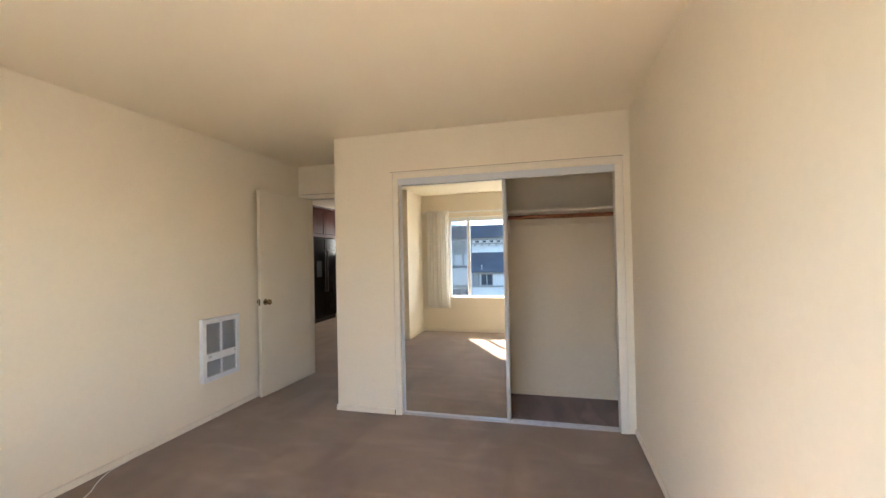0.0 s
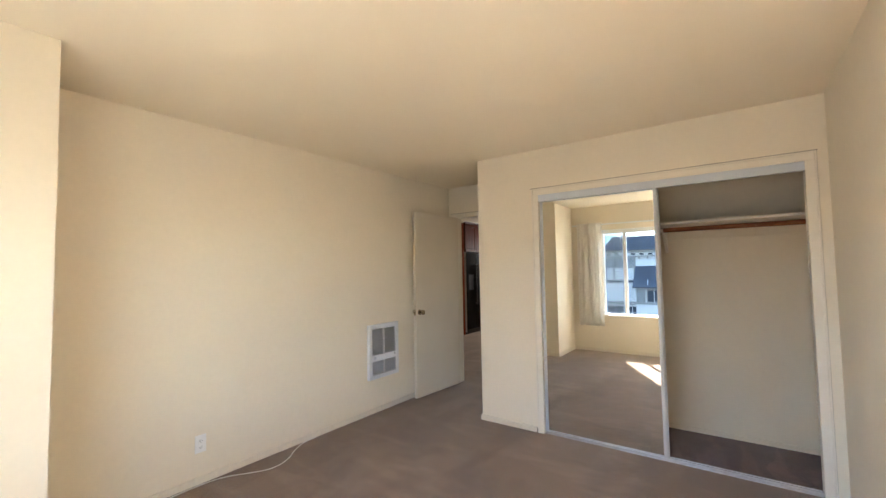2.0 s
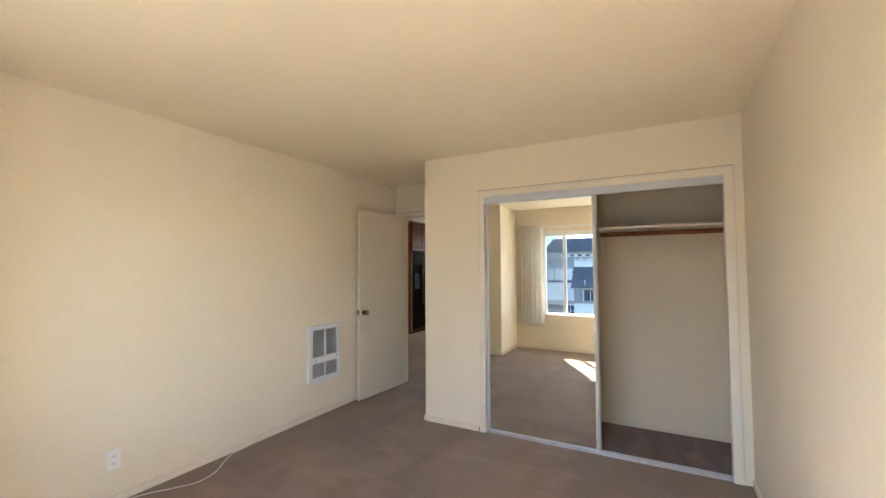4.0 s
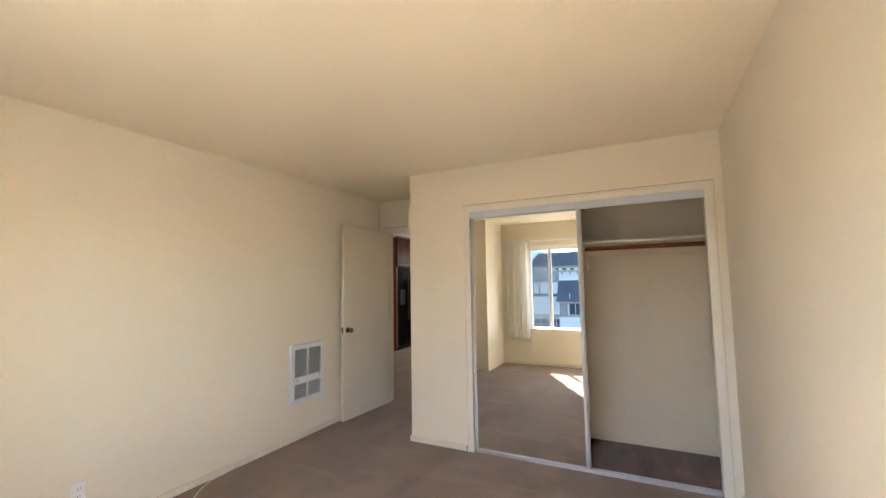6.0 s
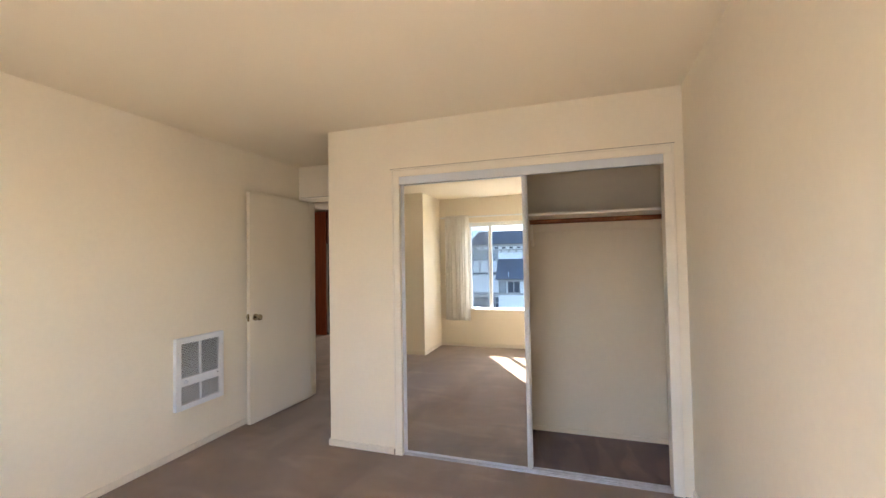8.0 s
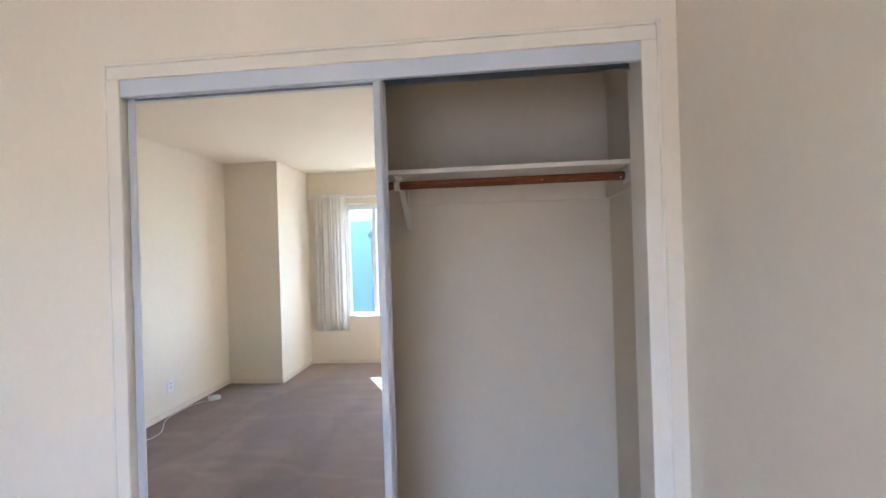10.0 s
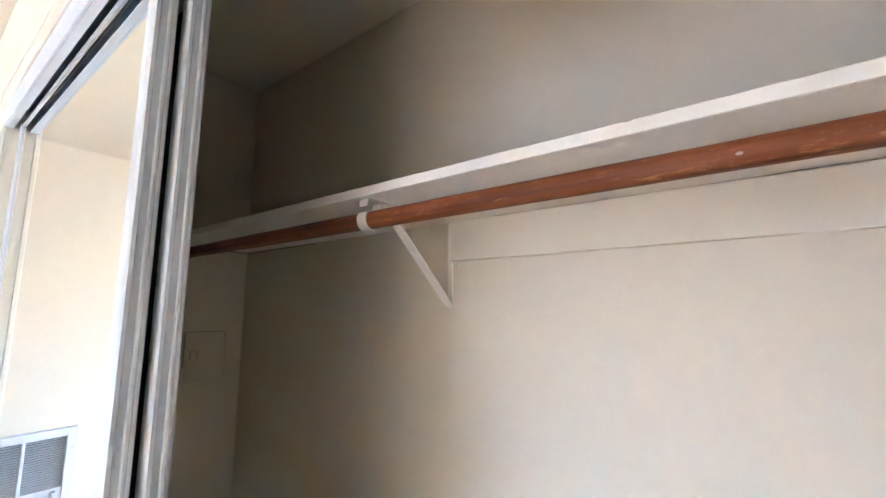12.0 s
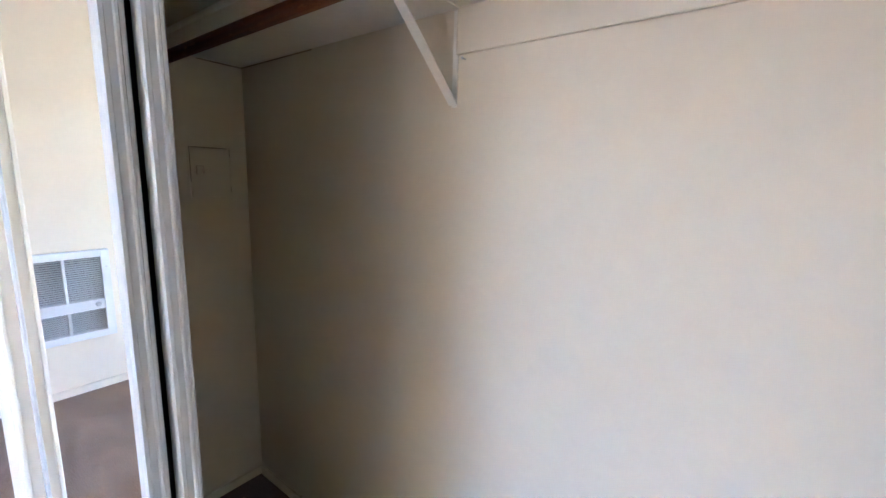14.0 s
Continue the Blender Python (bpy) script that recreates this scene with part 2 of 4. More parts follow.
ROD = streaked("reddish_varnished_wood", (0.235, 0.074, 0.020), (0.105, 0.031, 0.009), "x", 2.6, 0.45, 30.0, (0.50, 0.26, 0.095))
CABINET = streaked("dark_cherry_wood", (0.10, 0.020, 0.008), (0.045, 0.009, 0.004), "z", 2.0, 0.45, 14.0)
# brighter copy of the cabinet cherry, with the light on the near face painted in
PANEL = streaked("lit_cherry_wood", (0.36, 0.075, 0.024), (0.22, 0.042, 0.015), "z", 2.0, 0.4, 14.0)
ROD.node_tree.nodes["Principled BSDF"].inputs["Specular IOR Level"].default_value = 0.25
CABINET.node_tree.nodes["Principled BSDF"].inputs["Specular IOR Level"].default_value = 0.04
FRIDGE = material("black_glossy_enamel", (0.007, 0.006, 0.006), 0.14, vary=0.1, vary_scale=5, bump=0.02, bump_scale=120, spec=0.04)
FRIDGE_SIDE = material("grey_fridge_side", (0.04, 0.04, 0.04), 0.6, vary=0.05, vary_scale=6, spec=0.1)
VINYL = material("white_vinyl_frame", (0.86, 0.88, 0.89), 0.4, vary=0.015, vary_scale=9)
STUCCO = material("white_stucco", (0.42, 0.42, 0.415), 0.9, vary=0.06, vary_scale=0.7, grain=0.04, grain_scale=9, bump=0.4, bump_scale=40, bump_dist=0.01)
TIMBER = material("grey_facade_timber", (0.19, 0.185, 0.18), 0.7, vary=0.10, vary_scale=2.0, grain=0.08, grain_scale=20)
SLATE = material("dark_slate", (0.052, 0.053, 0.062), 0.75, vary=0.16, vary_scale=1.5, grain=0.15, grain_scale=14, bump=0.3, bump_scale=30, bump_dist=0.01)
FAR_GLASS = material("facade_window_glass", (0.035, 0.042, 0.055), 0.25, vary=0.2, vary_scale=1.0, spec=0.15)
PALE = material("pale_blue_render", (0.42, 0.52, 0.54), 0.9, vary=0.05, vary_scale=0.6, grain=0.04, grain_scale=9, bump=0.3, bump_scale=40, bump_dist=0.01)
ASPHALT = material("street_asphalt", (0.05, 0.05, 0.052), 0.9, vary=0.15, vary_scale=0.4, grain=0.2, grain_scale=30)
CRACK = material("dark_casing_crack", (0.11, 0.078, 0.05), 0.85, vary=0.35, vary_scale=7)
JOINT = material("painted_over_joint", (0.34, 0.26, 0.17), 0.8, vary=0.3, vary_scale=9)
BOARD = material("tan_hardboard", (0.60, 0.44, 0.25), 0.7, vary=0.06, vary_scale=4, grain=0.06, grain_scale=80)
FLECK = material("dull_paint_fleck", (0.55, 0.43, 0.32), 0.6)
CORD = material("white_cable_sheath", (0.78, 0.75, 0.68), 0.5, vary=0.03, vary_scale=30)


# ---- building helpers ----
ORIGIN = {}


def box(x0, x1, y0, y1, z0, z1, bevel=0.0, seg=2):
    bm = bmesh.new()
    bmesh.ops.create_cube(bm, size=1.0)
    for v in bm.verts:
        v.co = Vector(((x0 + x1) / 2 + v.co.x * (x1 - x0), (y0 + y1) / 2 + v.co.y * (y1 - y0), (z0 + z1) / 2 + v.co.z * (z1 - z0)))
    if bevel:
        bmesh.ops.bevel(bm, geom=bm.edges[:], offset=bevel, segments=seg, affect="EDGES", profile=0.5)
    return bm


def merge(*parts):
    out = bmesh.new()
    for p in parts:
        me = bpy.data.meshes.new("tmp")
        p.to_mesh(me)
        out.from_mesh(me)
        bpy.data.meshes.remove(me)
        p.free()
    return out


def moved(bm, m):
    bmesh.ops.transform(bm, matrix=m, verts=bm.verts[:])
    return bm


def extruded(section, axis, a, b):
    """A closed section of (u, v) pairs drawn along an axis from a to b. x: (y, z), y: (x, z), z: (x, y)."""
    bm = bmesh.new()
    put = {"x": lambda u, v, w: (w, u, v), "y": lambda u, v, w: (u, w, v), "z": lambda u, v, w: (u, v, w)}[axis]
    lo = [bm.verts.new(put(u, v, a)) for u, v in section]
    hi = [bm.verts.new(put(u, v, b)) for u, v in section]
    bm.faces.new(lo), bm.faces.new(hi)
    for i in range(len(section)):
        j = (i + 1) % len(section)
        bm.faces.new((lo[i], lo[j], hi[j], hi[i]))
    bmesh.ops.recalc_face_normals(bm, faces=bm.faces[:])
    return bm


def strap(points, thick, axis, a, b):
    """A bent strip of metal: a polyline section given a thickness and drawn along an axis."""
    pts = [Vector(p) for p in points]
    left, right = [], []
    for i, p in enumerate(pts):
        d = (pts[min(i + 1, len(pts) - 1)] - pts[max(i - 1, 0)]).normalized()
        n = Vector((-d.y, d.x)) * thick / 2
        left.append(p + n), right.append(p - n)
    return extruded([tuple(p) for p in left] + [tuple(p) for p in reversed(right)], axis, a, b)


def lathe(profile, steps=24):
    """Turned about z: (radius, height) pairs."""
    bm = bmesh.new()
    rings = []
    for r, z in profile:
        rings.append([bm.verts.new((r * math.cos(2 * math.pi * k / steps), r * math.sin(2 * math.pi * k / steps), z)) for k in range(steps)])
    for a, b in zip(rings, rings[1:]):
        for k in range(steps):
            bm.faces.new((a[k], a[(k + 1) % steps], b[(k + 1) % steps], b[k]))
    bm.faces.new(rings[0]), bm.faces.new(rings[-1])
    bmesh.ops.recalc_face_normals(bm, faces=bm.faces[:])
    for f in bm.faces:
        f.smooth = len(f.verts) == 4
    return bm


def tube(points, radius, steps=8):
    bm = bmesh.new()
    pts = [Vector(p) for p in points]
    rings = []
    for i, p in enumerate(pts):
        d = (pts[min(i + 1, len(pts) - 1)] - pts[max(i - 1, 0)]).normalized()
        side = d.cross(Vector((0, 0, 1)))
        side = side.normalized() if side.length > 1e-4 else Vector((1, 0, 0))
        up = side.cross(d)
        rings.append([bm.verts.new(p + radius * (math.cos(2 * math.pi * k / steps) * side + math.sin(2 * math.pi * k / steps) * up)) for k in range(steps)])
    for a, b in zip(rings, rings[1:]):
        for k in range(steps):
            bm.faces.new((a[k], a[(k + 1) % steps], b[(k + 1) % steps], b[k])).smooth = True
    bm.faces.new(rings[0]), bm.faces.new(rings[-1])
    bmesh.ops.recalc_face_normals(bm, faces=bm.faces[:])
    return bm


def smooth_line(points, per=8):
    """A Catmull-Rom line through points."""
    p = [Vector(q) for q in points]
    p = [2 * p[0] - p[1]] + p + [2 * p[-1] - p[-2]]
    out = []
    for i in range(1, len(p) - 2):
        for k in range(per):
            t = k / per
            out.append(0.5 * (2 * p[i] + (p[i + 1] - p[i - 1]) * t + (2 * p[i - 1] - 5 * p[i] + 4 * p[i + 1] - p[i + 2]) * t * t
                              + (3 * p[i] - p[i - 1] - 3 * p[i + 1] + p[i + 2]) * t ** 3))
    return out + [p[-2]]


def mesh_of(name, bm, mat):
    me = bpy.data.meshes.new(name)
    bm.to_mesh(me)
    bm.free()
    me.materials.append(mat)
    return me


def solid(name, bm, mat, label, category="", kind="", group="", base=None):
    """A thing that is one mesh."""
    base = Vector(base) if base else Vector((0, 0, 0))
    if base.length:
        moved(bm, Matrix.Translation(-base))
    ob = new(name, mesh_of(name, bm, mat))
    ob.location = base
    ORIGIN[ob.name] = base
    return tagged(ob, label, category or name.replace("_", " "), group, kind)


def thing(name, base, label, category, kind="", group=""):
    ob = new(name)
    ob.location = base
    ob.empty_display_size = 0.1
    ORIGIN[ob.name] = Vector(base)
    return tagged(ob, label, category, group, kind)


def part(name, bm, mat, parent, label=""):
    """One mesh under a thing or a part, given in the room's coordinates."""
    base = ORIGIN[parent.name]
    moved(bm, Matrix.Translation(-base))
    ob = new(name, mesh_of(name, bm, mat))
    ob.parent = parent
    ORIGIN[ob.name] = base
    return tagged(ob, label)


# ---- plan, in metres: the east wall is x = 0, the closet wall is y = 0 ----
WEST, SOUTH, H = -3.445, -3.685, 2.43
EAST, CHASE = -0.012, -2.83
BACK = 0.72            # closet back
CL = -2.0              # closet west side
PIER = -2.47           # corner where the entry recess begins
HALL = 0.90            # entry door wall
OPEN_L, OPEN_R, OPEN_T = -1.882, -0.105, 2.05   # rough closet opening
WX0, WX1, WZ0, WZ1 = -2.36, -0.35, 0.588, 2.02   # bedroom window opening
DX0, DX1, DZ = -3.345, -2.55, 2.05               # entry opening

solid("floor", merge(box(-3.6, 0.12, -3.81, 1.02, -0.12, 0.0), box(-6.4, -1.68, 1.02, 6.5, -0.12, 0.0)), CARPET, "taupe brown cut-pile carpet with brushed patches", "carpet floor", "structure")
solid("ceiling", merge(box(-3.6, 0.12, -3.81, 1.02, H, H + 0.12), box(-6.4, -1.68, 1.02, 6.5, H, H + 0.12)), CEIL, "plain cream painted ceiling with fine texture", "ceiling", "structure")
solid("wall_east", merge(box(EAST, 0.12, -3.81, 0.0, 0, H), box(0.0, 0.12, 0.0, 1.02, 0, H)), PAINT, "smooth cream painted bedroom wall", "wall", "structure")
solid("wall_west", box(WEST - 0.12, WEST, -3.81, 1.02, 0, H), PAINT, "smooth cream painted bedroom wall with heater", "wall", "structure")
solid("wall_south", merge(box(WEST, WX0, SOUTH - 0.125, SOUTH, 0, H), box(WX1, EAST, SOUTH - 0.125, SOUTH, 0, H),
                          box(WX0, WX1, SOUTH - 0.125, SOUTH, 0, WZ0), box(WX0, WX1, SOUTH - 0.125, SOUTH, WZ1, H)),
      PAINT, "cream painted wall around the bedroom window", "wall", "structure")
solid("wall_southwest_chase", box(WEST, CHASE, SOUTH, -2.905, 0, H), PAINT, "boxed-out cream wall corner beside the window", "wall", "structure")
solid("wall_north_pier", box(PIER, CL, 0.0, 1.02, 0, H), PAINT, "cream wall pier between the closet and the doorway", "wall", "structure")
solid("wall_north_1", box(CL, OPEN_L, 0.0, 0.11, 0, H), PAINT, "cream wall strip beside the mirrored door", "wall", "structure")
solid("wall_north_2", box(OPEN_R, 0.0, 0.0, 0.11, 0, H), PAINT, "narrow cream wall strip in the corner", "wall", "structure")
solid("wall_north_header", box(OPEN_L, OPEN_R, 0.0, 0.11, OPEN_T, H), PAINT, "cream wall above the closet opening", "wall", "structure")
solid("wall_closet_back", box(CL, 0.0, BACK, 1.02, 0, H), CLOSET, "plain off-white wall at the back of the closet, toned darker for its shade", "wall", "structure")
solid("wall_closet_east_lining", box(-0.006, 0.0, 0.11, BACK, 0, H), CLOSET, "off-white closet side wall, toned darker for shade", "wall", "structure")
solid("wall_closet_west_lining", box(CL, CL + 0.006, 0.11, BACK, 0, H), CLOSET, "off-white closet west side wall with shade in its paint", "wall", "structure")
solid("wall_entry", merge(box(WEST, DX0, HALL, 1.02, 0, H), box(DX1, PIER, HALL, 1.02, 0, H), box(DX0, DX1, HALL, 1.02, DZ, H)),
      PAINT, "cream wall around the bedroom doorway", "wall", "structure")
# the rooms beyond the doorway
solid("wall_hall_front", box(-6.4, WEST - 0.12, 0.90, 1.02, -0.12, H + 0.12), PAINT, "plain hall wall", "wall", "structure")
solid("wall_kitchen_west", box(-6.4, -6.28, 1.02, 6.5, 0, H), PAINT, "plain kitchen wall behind the refrigerator", "wall", "structure")
solid("wall_kitchen_north", merge(box(-6.28, -5.12, 6.38, 6.5, 0, H), box(-4.28, -1.68, 6.38, 6.5, 0, H), box(-5.12, -4.28, 6.38, 6.5, 0, 1.42), box(-5.12, -4.28, 6.38, 6.5, 2.10, H)),
      PAINT, "kitchen end wall with a small window", "wall", "structure")
solid("wall_kitchen_east", box(-1.80, -1.68, 1.02, 6.38, 0, H), PAINT, "plain hall side wall", "wall", "structure")

# thin sheet over the floor that carries the painted closet shade
solid("closet_carpet", box(CL, 0.0, 0.0985, BACK, 0.0, 0.004), CLOSET_CARPET, "carpet on the closet floor, darkened for the closet's shade, with vacuum marks", "carpet floor", "structure", base=(0, 0, 0))

# baseboards, one along each wall
BB = 0.048
BASE = [(WEST, WEST + 0.012, -2.905, HALL, "west"), (WEST + 0.012, CHASE, -2.905, -2.893, "chase"), (CHASE, CHASE + 0.012, SOUTH + 0.012, -2.893, "chase side"),
        (CHASE, EAST - 0.012, SOUTH, SOUTH + 0.012, "window"), (EAST - 0.012, EAST, SOUTH + 0.012, -0.012, "east"), (PIER - 0.012, -1.931, -0.012, 0.0, "closet front"),
        (PIER - 0.012, PIER, 0.0, HALL, "pier"), (CL + 0.018, -0.018, BACK - 0.012, BACK, "closet back"), (-0.018, -0.006, 0.11, BACK, "closet east"),
        (CL + 0.006, CL + 0.018, 0.11, BACK, "closet west")]
for x0, x1, y0, y1, where in BASE:
    # closet baseboards share the wall paint with the shade in its colour
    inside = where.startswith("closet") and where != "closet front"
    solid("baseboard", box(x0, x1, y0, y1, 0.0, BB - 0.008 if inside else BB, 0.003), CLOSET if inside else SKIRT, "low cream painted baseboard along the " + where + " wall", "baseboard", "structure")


# ---- closet opening: casing, jambs, track ----
def casing(name, x0, x1, z1, y, w, label, sign=-1):
    """Two legs and a head, with a stepped back edge; y is the wall face, the boards stand proud towards sign."""
    c = thing(name, ((x0 + x1) / 2, y, 0), label, "door casing", "structure")
    t = 0.011
    ya, yb = sorted((y, y + sign * t))
    lip = sorted((y, y + sign * (t + 0.004)))
    part("casing_leg", merge(box(x0 - w, x0, ya, yb, 0, z1, 0.003), box(x0 - w, x0 - w + 0.012, lip[0], lip[1], 0, z1 + w, 0.003)), TRIM, c)
    part("casing_leg", merge(box(x1, x1 + w, ya, yb, 0, z1, 0.003), box(x1 + w - 0.012, x1 + w, lip[0], lip[1], 0, z1 + w, 0.003)), TRIM, c)
    part("casing_head", merge(box(x0 - w + 0.012, x1 + w - 0.012, ya, yb, z1, z1 + w - 0.012, 0.003),
                              box(x0 - w + 0.012, x1 + w - 0.012, lip[0], lip[1], z1 + w - 0.012, z1 + w, 0.003)), TRIM, c)
    g = 0.005
    part("caulk_line", merge(box(x0 - w - 0.0015, x0 - w, *sorted((y, y + sign * 0.0015)), BB, z1 + w), box(x1 + w, x1 + w + 0.002, *sorted((y, y + sign * 0.0015)), BB, z1 + w),
                             box(x0 - w - 0.012, x1 + w + g, *sorted((y, y + sign * 0.0015)), z1 + w, z1 + w + g)), CRACK, c, "dark cracked caulk line")
    return c


casing("trim_closet", -1.862, -0.122, 2.028, 0.0, 0.058, "cream painted casing around the closet opening")
jamb = thing("closet_jamb", ((OPEN_L + OPEN_R) / 2, 0.055, 0), "cream painted lining of the closet opening", "door jamb", "structure")
part("jamb_side", box(OPEN_L, -1.868, 0.0, 0.115, 0, OPEN_T - 0.014), TRIM, jamb)
part("jamb_side", box(-0.119, OPEN_R, 0.0, 0.115, 0, OPEN_T - 0.014), TRIM, jamb)
part("jamb_head", box(OPEN_L, OPEN_R, 0.0, 0.115, OPEN_T - 0.014, OPEN_T), TRIM, jamb)

solid("baseboard_gap", box(-1.9305, -1.9205, -0.004, -0.001, 0.0, 0.040), CRACK, "dark open joint beside the baseboard", "gap", "structure")
DL, DR = -1.863, -0.946          # sliding doors, west and east edge
track = thing("sliding_door_track", (-0.99, 0.06, 0), "painted steel sliding door track with a pale fascia", "door track", "structure")
part("fascia", merge(box(-1.867, -0.120, -0.006, -0.001, 1.970, 2.0275, 0.001), box(-1.867, -0.120, -0.001, 0.012, 1.970, 1.973)), FASCIA, track, "pale grey fascia")
part("channel_top", box(-1.867, -0.120, 0.006, 0.113, 2.028, 2.034), TRACK, track)
part("channel_rib", merge(box(-1.867, -0.120, 0.053, 0.0555, 1.992, 2.028), box(-1.867, -0.120, 0.045, 0.053, 1.992, 1.994)), TRACK, track)
part("channel_back", merge(box(-1.867, -0.120, 0.096, 0.099, 1.984, 2.028), box(-1.867, -0.120, 0.088, 0.096, 1.984, 1.986)), TRACK, track)
part("bottom_guide", extruded([(0.012, 0.0), (0.098, 0.0), (0.096, 0.004), (0.089, 0.005), (0.088, 0.009), (0.086, 0.009), (0.085, 0.004), (0.052, 0.004), (0.051, 0.009),
                               (0.049, 0.009), (0.048, 0.004), (0.027, 0.004), (0.026, 0.009), (0.024, 0.009), (0.023, 0.005), (0.014, 0.004)], "x", -1.867, -0.120), GUIDE, track, "low ribbed floor guide")


def sliding_door(x0, x1, y, label, back):
    """A frameless-looking mirror held in ribbed metal stiles and rails; y is its front face."""
    d = thing("sliding_mirror_door", ((x0 + x1) / 2, y, 0.012), label, "sliding door", group="closet sliding doors")
    z0, z1, w = 0.015, 1.985, 0.027
    prof = [(0, 0.004), (0.002, 0.001), (0.006, 0.0), (w - 0.008, 0.0), (w - 0.003, 0.001), (w, 0.003), (w, 0.0075), (w - 0.0025, 0.009), (w - 0.0025, 0.0165),
            (w, 0.018), (w, 0.021), (w - 0.002, 0.0225), (w - 0.002, 0.026), (w - 0.004, 0.028), (0.004, 0.028), (0, 0.024)]
    part("stile", extruded([(x1 - w + u, y + v) for u, v in prof], "z", z0, z1), WHITE_METAL, d, "ribbed white metal edge")
    part("stile", extruded([(x0 + w - u, y + v) for u, v in prof], "z", z0, z1), WHITE_METAL, d, "ribbed white metal edge")
    part("top_rail", extruded([(y + 0.004, z1 - 0.013), (y + 0.001, z1 - 0.011), (y + 0.002, z1 - 0.008), (y + 0.003, z1 - 0.004), (y + 0.006, z1 - 0.002), (y + 0.026, z1 - 0.002), (y + 0.026, z1 - 0.013)],
                              "x", x0 + w, x1 - w), WHITE_METAL, d)
    part("bottom_rail", extruded([(y + 0.003, z0), (y + 0.001, z0 + 0.003), (y + 0.001, z0 + 0.012), (y + 0.004, z0 + 0.016), (y + 0.026, z0 + 0.016), (y + 0.026, z0)],
                                 "x", x0 + w, x1 - w), WHITE_METAL, d)
    part("mirror", box(x0 + w - 0.002, x1 - w + 0.002, y + 0.005, y + 0.009, z0 + 0.014, z1 - 0.012), MIRROR, d, "clear mirror pane")
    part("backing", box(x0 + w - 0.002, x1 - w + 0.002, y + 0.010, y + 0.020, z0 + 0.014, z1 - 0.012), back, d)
    part("roller", merge(box(x1 - 0.085, x1 - 0.045, y + 0.010, y + 0.018, z1 - 0.002, z1 + 0.030, 0.002), box(x0 + 0.045, x0 + 0.085, y + 0.010, y + 0.018, z1 - 0.002, z1 + 0.030, 0.002)), TRACK, d)
    return d


# front door's back is blackened so the gap behind it reads as shade
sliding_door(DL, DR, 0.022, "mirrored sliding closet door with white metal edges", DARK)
sliding_door(DL + 0.006, DR + 0.004, 0.060, "second mirrored sliding door pushed behind the first", BOARD)

# ---- inside the closet ----
shelf = thing("closet_shelf", (-1.0, 0.55, 1.731), "long white painted wooden closet shelf", "shelf")
part("board", box(CL + 0.007, -0.007, 0.409, BACK - 0.001, 1.731, 1.750, 0.001), SHELF, shelf)
part("front_edge", box(CL + 0.007, -0.007, 0.4045, 0.409, 1.7308, 1.7502, 0.0015), SHELF, shelf, "white front edge strip")
part("edge_chip", box(-0.484, -0.474, 0.4041, 0.4085, 1.7482, 1.7506, 0.0006), FLECK, shelf, "small chip in the paint")
cleat = thing("shelf_cleat", (-1.0, BACK, 1.627), "painted boards carrying the closet shelf, toned darker like the closet walls", "shelf cleat", "structure")
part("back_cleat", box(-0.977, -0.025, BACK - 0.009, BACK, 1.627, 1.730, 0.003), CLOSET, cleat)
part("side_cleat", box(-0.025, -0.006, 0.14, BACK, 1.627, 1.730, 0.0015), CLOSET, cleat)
part("crack", merge(box(CL + 0.006, -1.55, BACK - 0.002, BACK, 1.7265, 1.7305), box(CL + 0.006, CL + 0.008, 0.56, BACK - 0.002, 1.7265, 1.7305)), JOINT, cleat, "dark crack where the shelf meets the wall")

ROD_Y, ROD_Z, ROD_R = 0.430, 1.6865, 0.0178
rod = lathe([(ROD_R - 0.001, 0), (ROD_R, 0.001)] + [(ROD_R + 0.0002 * math.sin(k * 1.7), 0.05 + k * 0.061) for k in range(30)] + [(ROD_R, 1.924), (ROD_R - 0.001, 1.925)], 28)
moved(rod, Matrix.Translation((-1.958, ROD_Y, ROD_Z)) @ Matrix.Rotation(radians(90), 4, "Y"))
rod_ob = solid("closet_rod", rod, ROD, "worn reddish brown wooden hanging rod", "closet rod", base=(-1.0, ROD_Y, ROD_Z))

fleck = lathe([(0.0006, 0.0), (0.0026, 0.0003), (0.0022, 0.0008), (0.0006, 0.0010)], 9)
part("paint_fleck", moved(fleck, Matrix.Translation((-0.368, ROD_Y - ROD_R * 0.96, ROD_Z - ROD_R * 0.22)) @ Matrix.Rotation(radians(96), 4, "X") @ Matrix.Diagonal((1.5, 0.8, 1, 1))), FLECK, rod_ob, "white paint fleck")
screw = lathe([(0.0006, 0.0), (0.0042, 0.0003), (0.0036, 0.0016), (0.0006, 0.0020)], 12)
part("screw", moved(screw, Matrix.Translation((-0.052, ROD_Y - ROD_R * 0.88, ROD_Z - ROD_R * 0.44)) @ Matrix.Rotation(radians(112), 4, "X")), PLASTIC, rod_ob, "pale screw head")


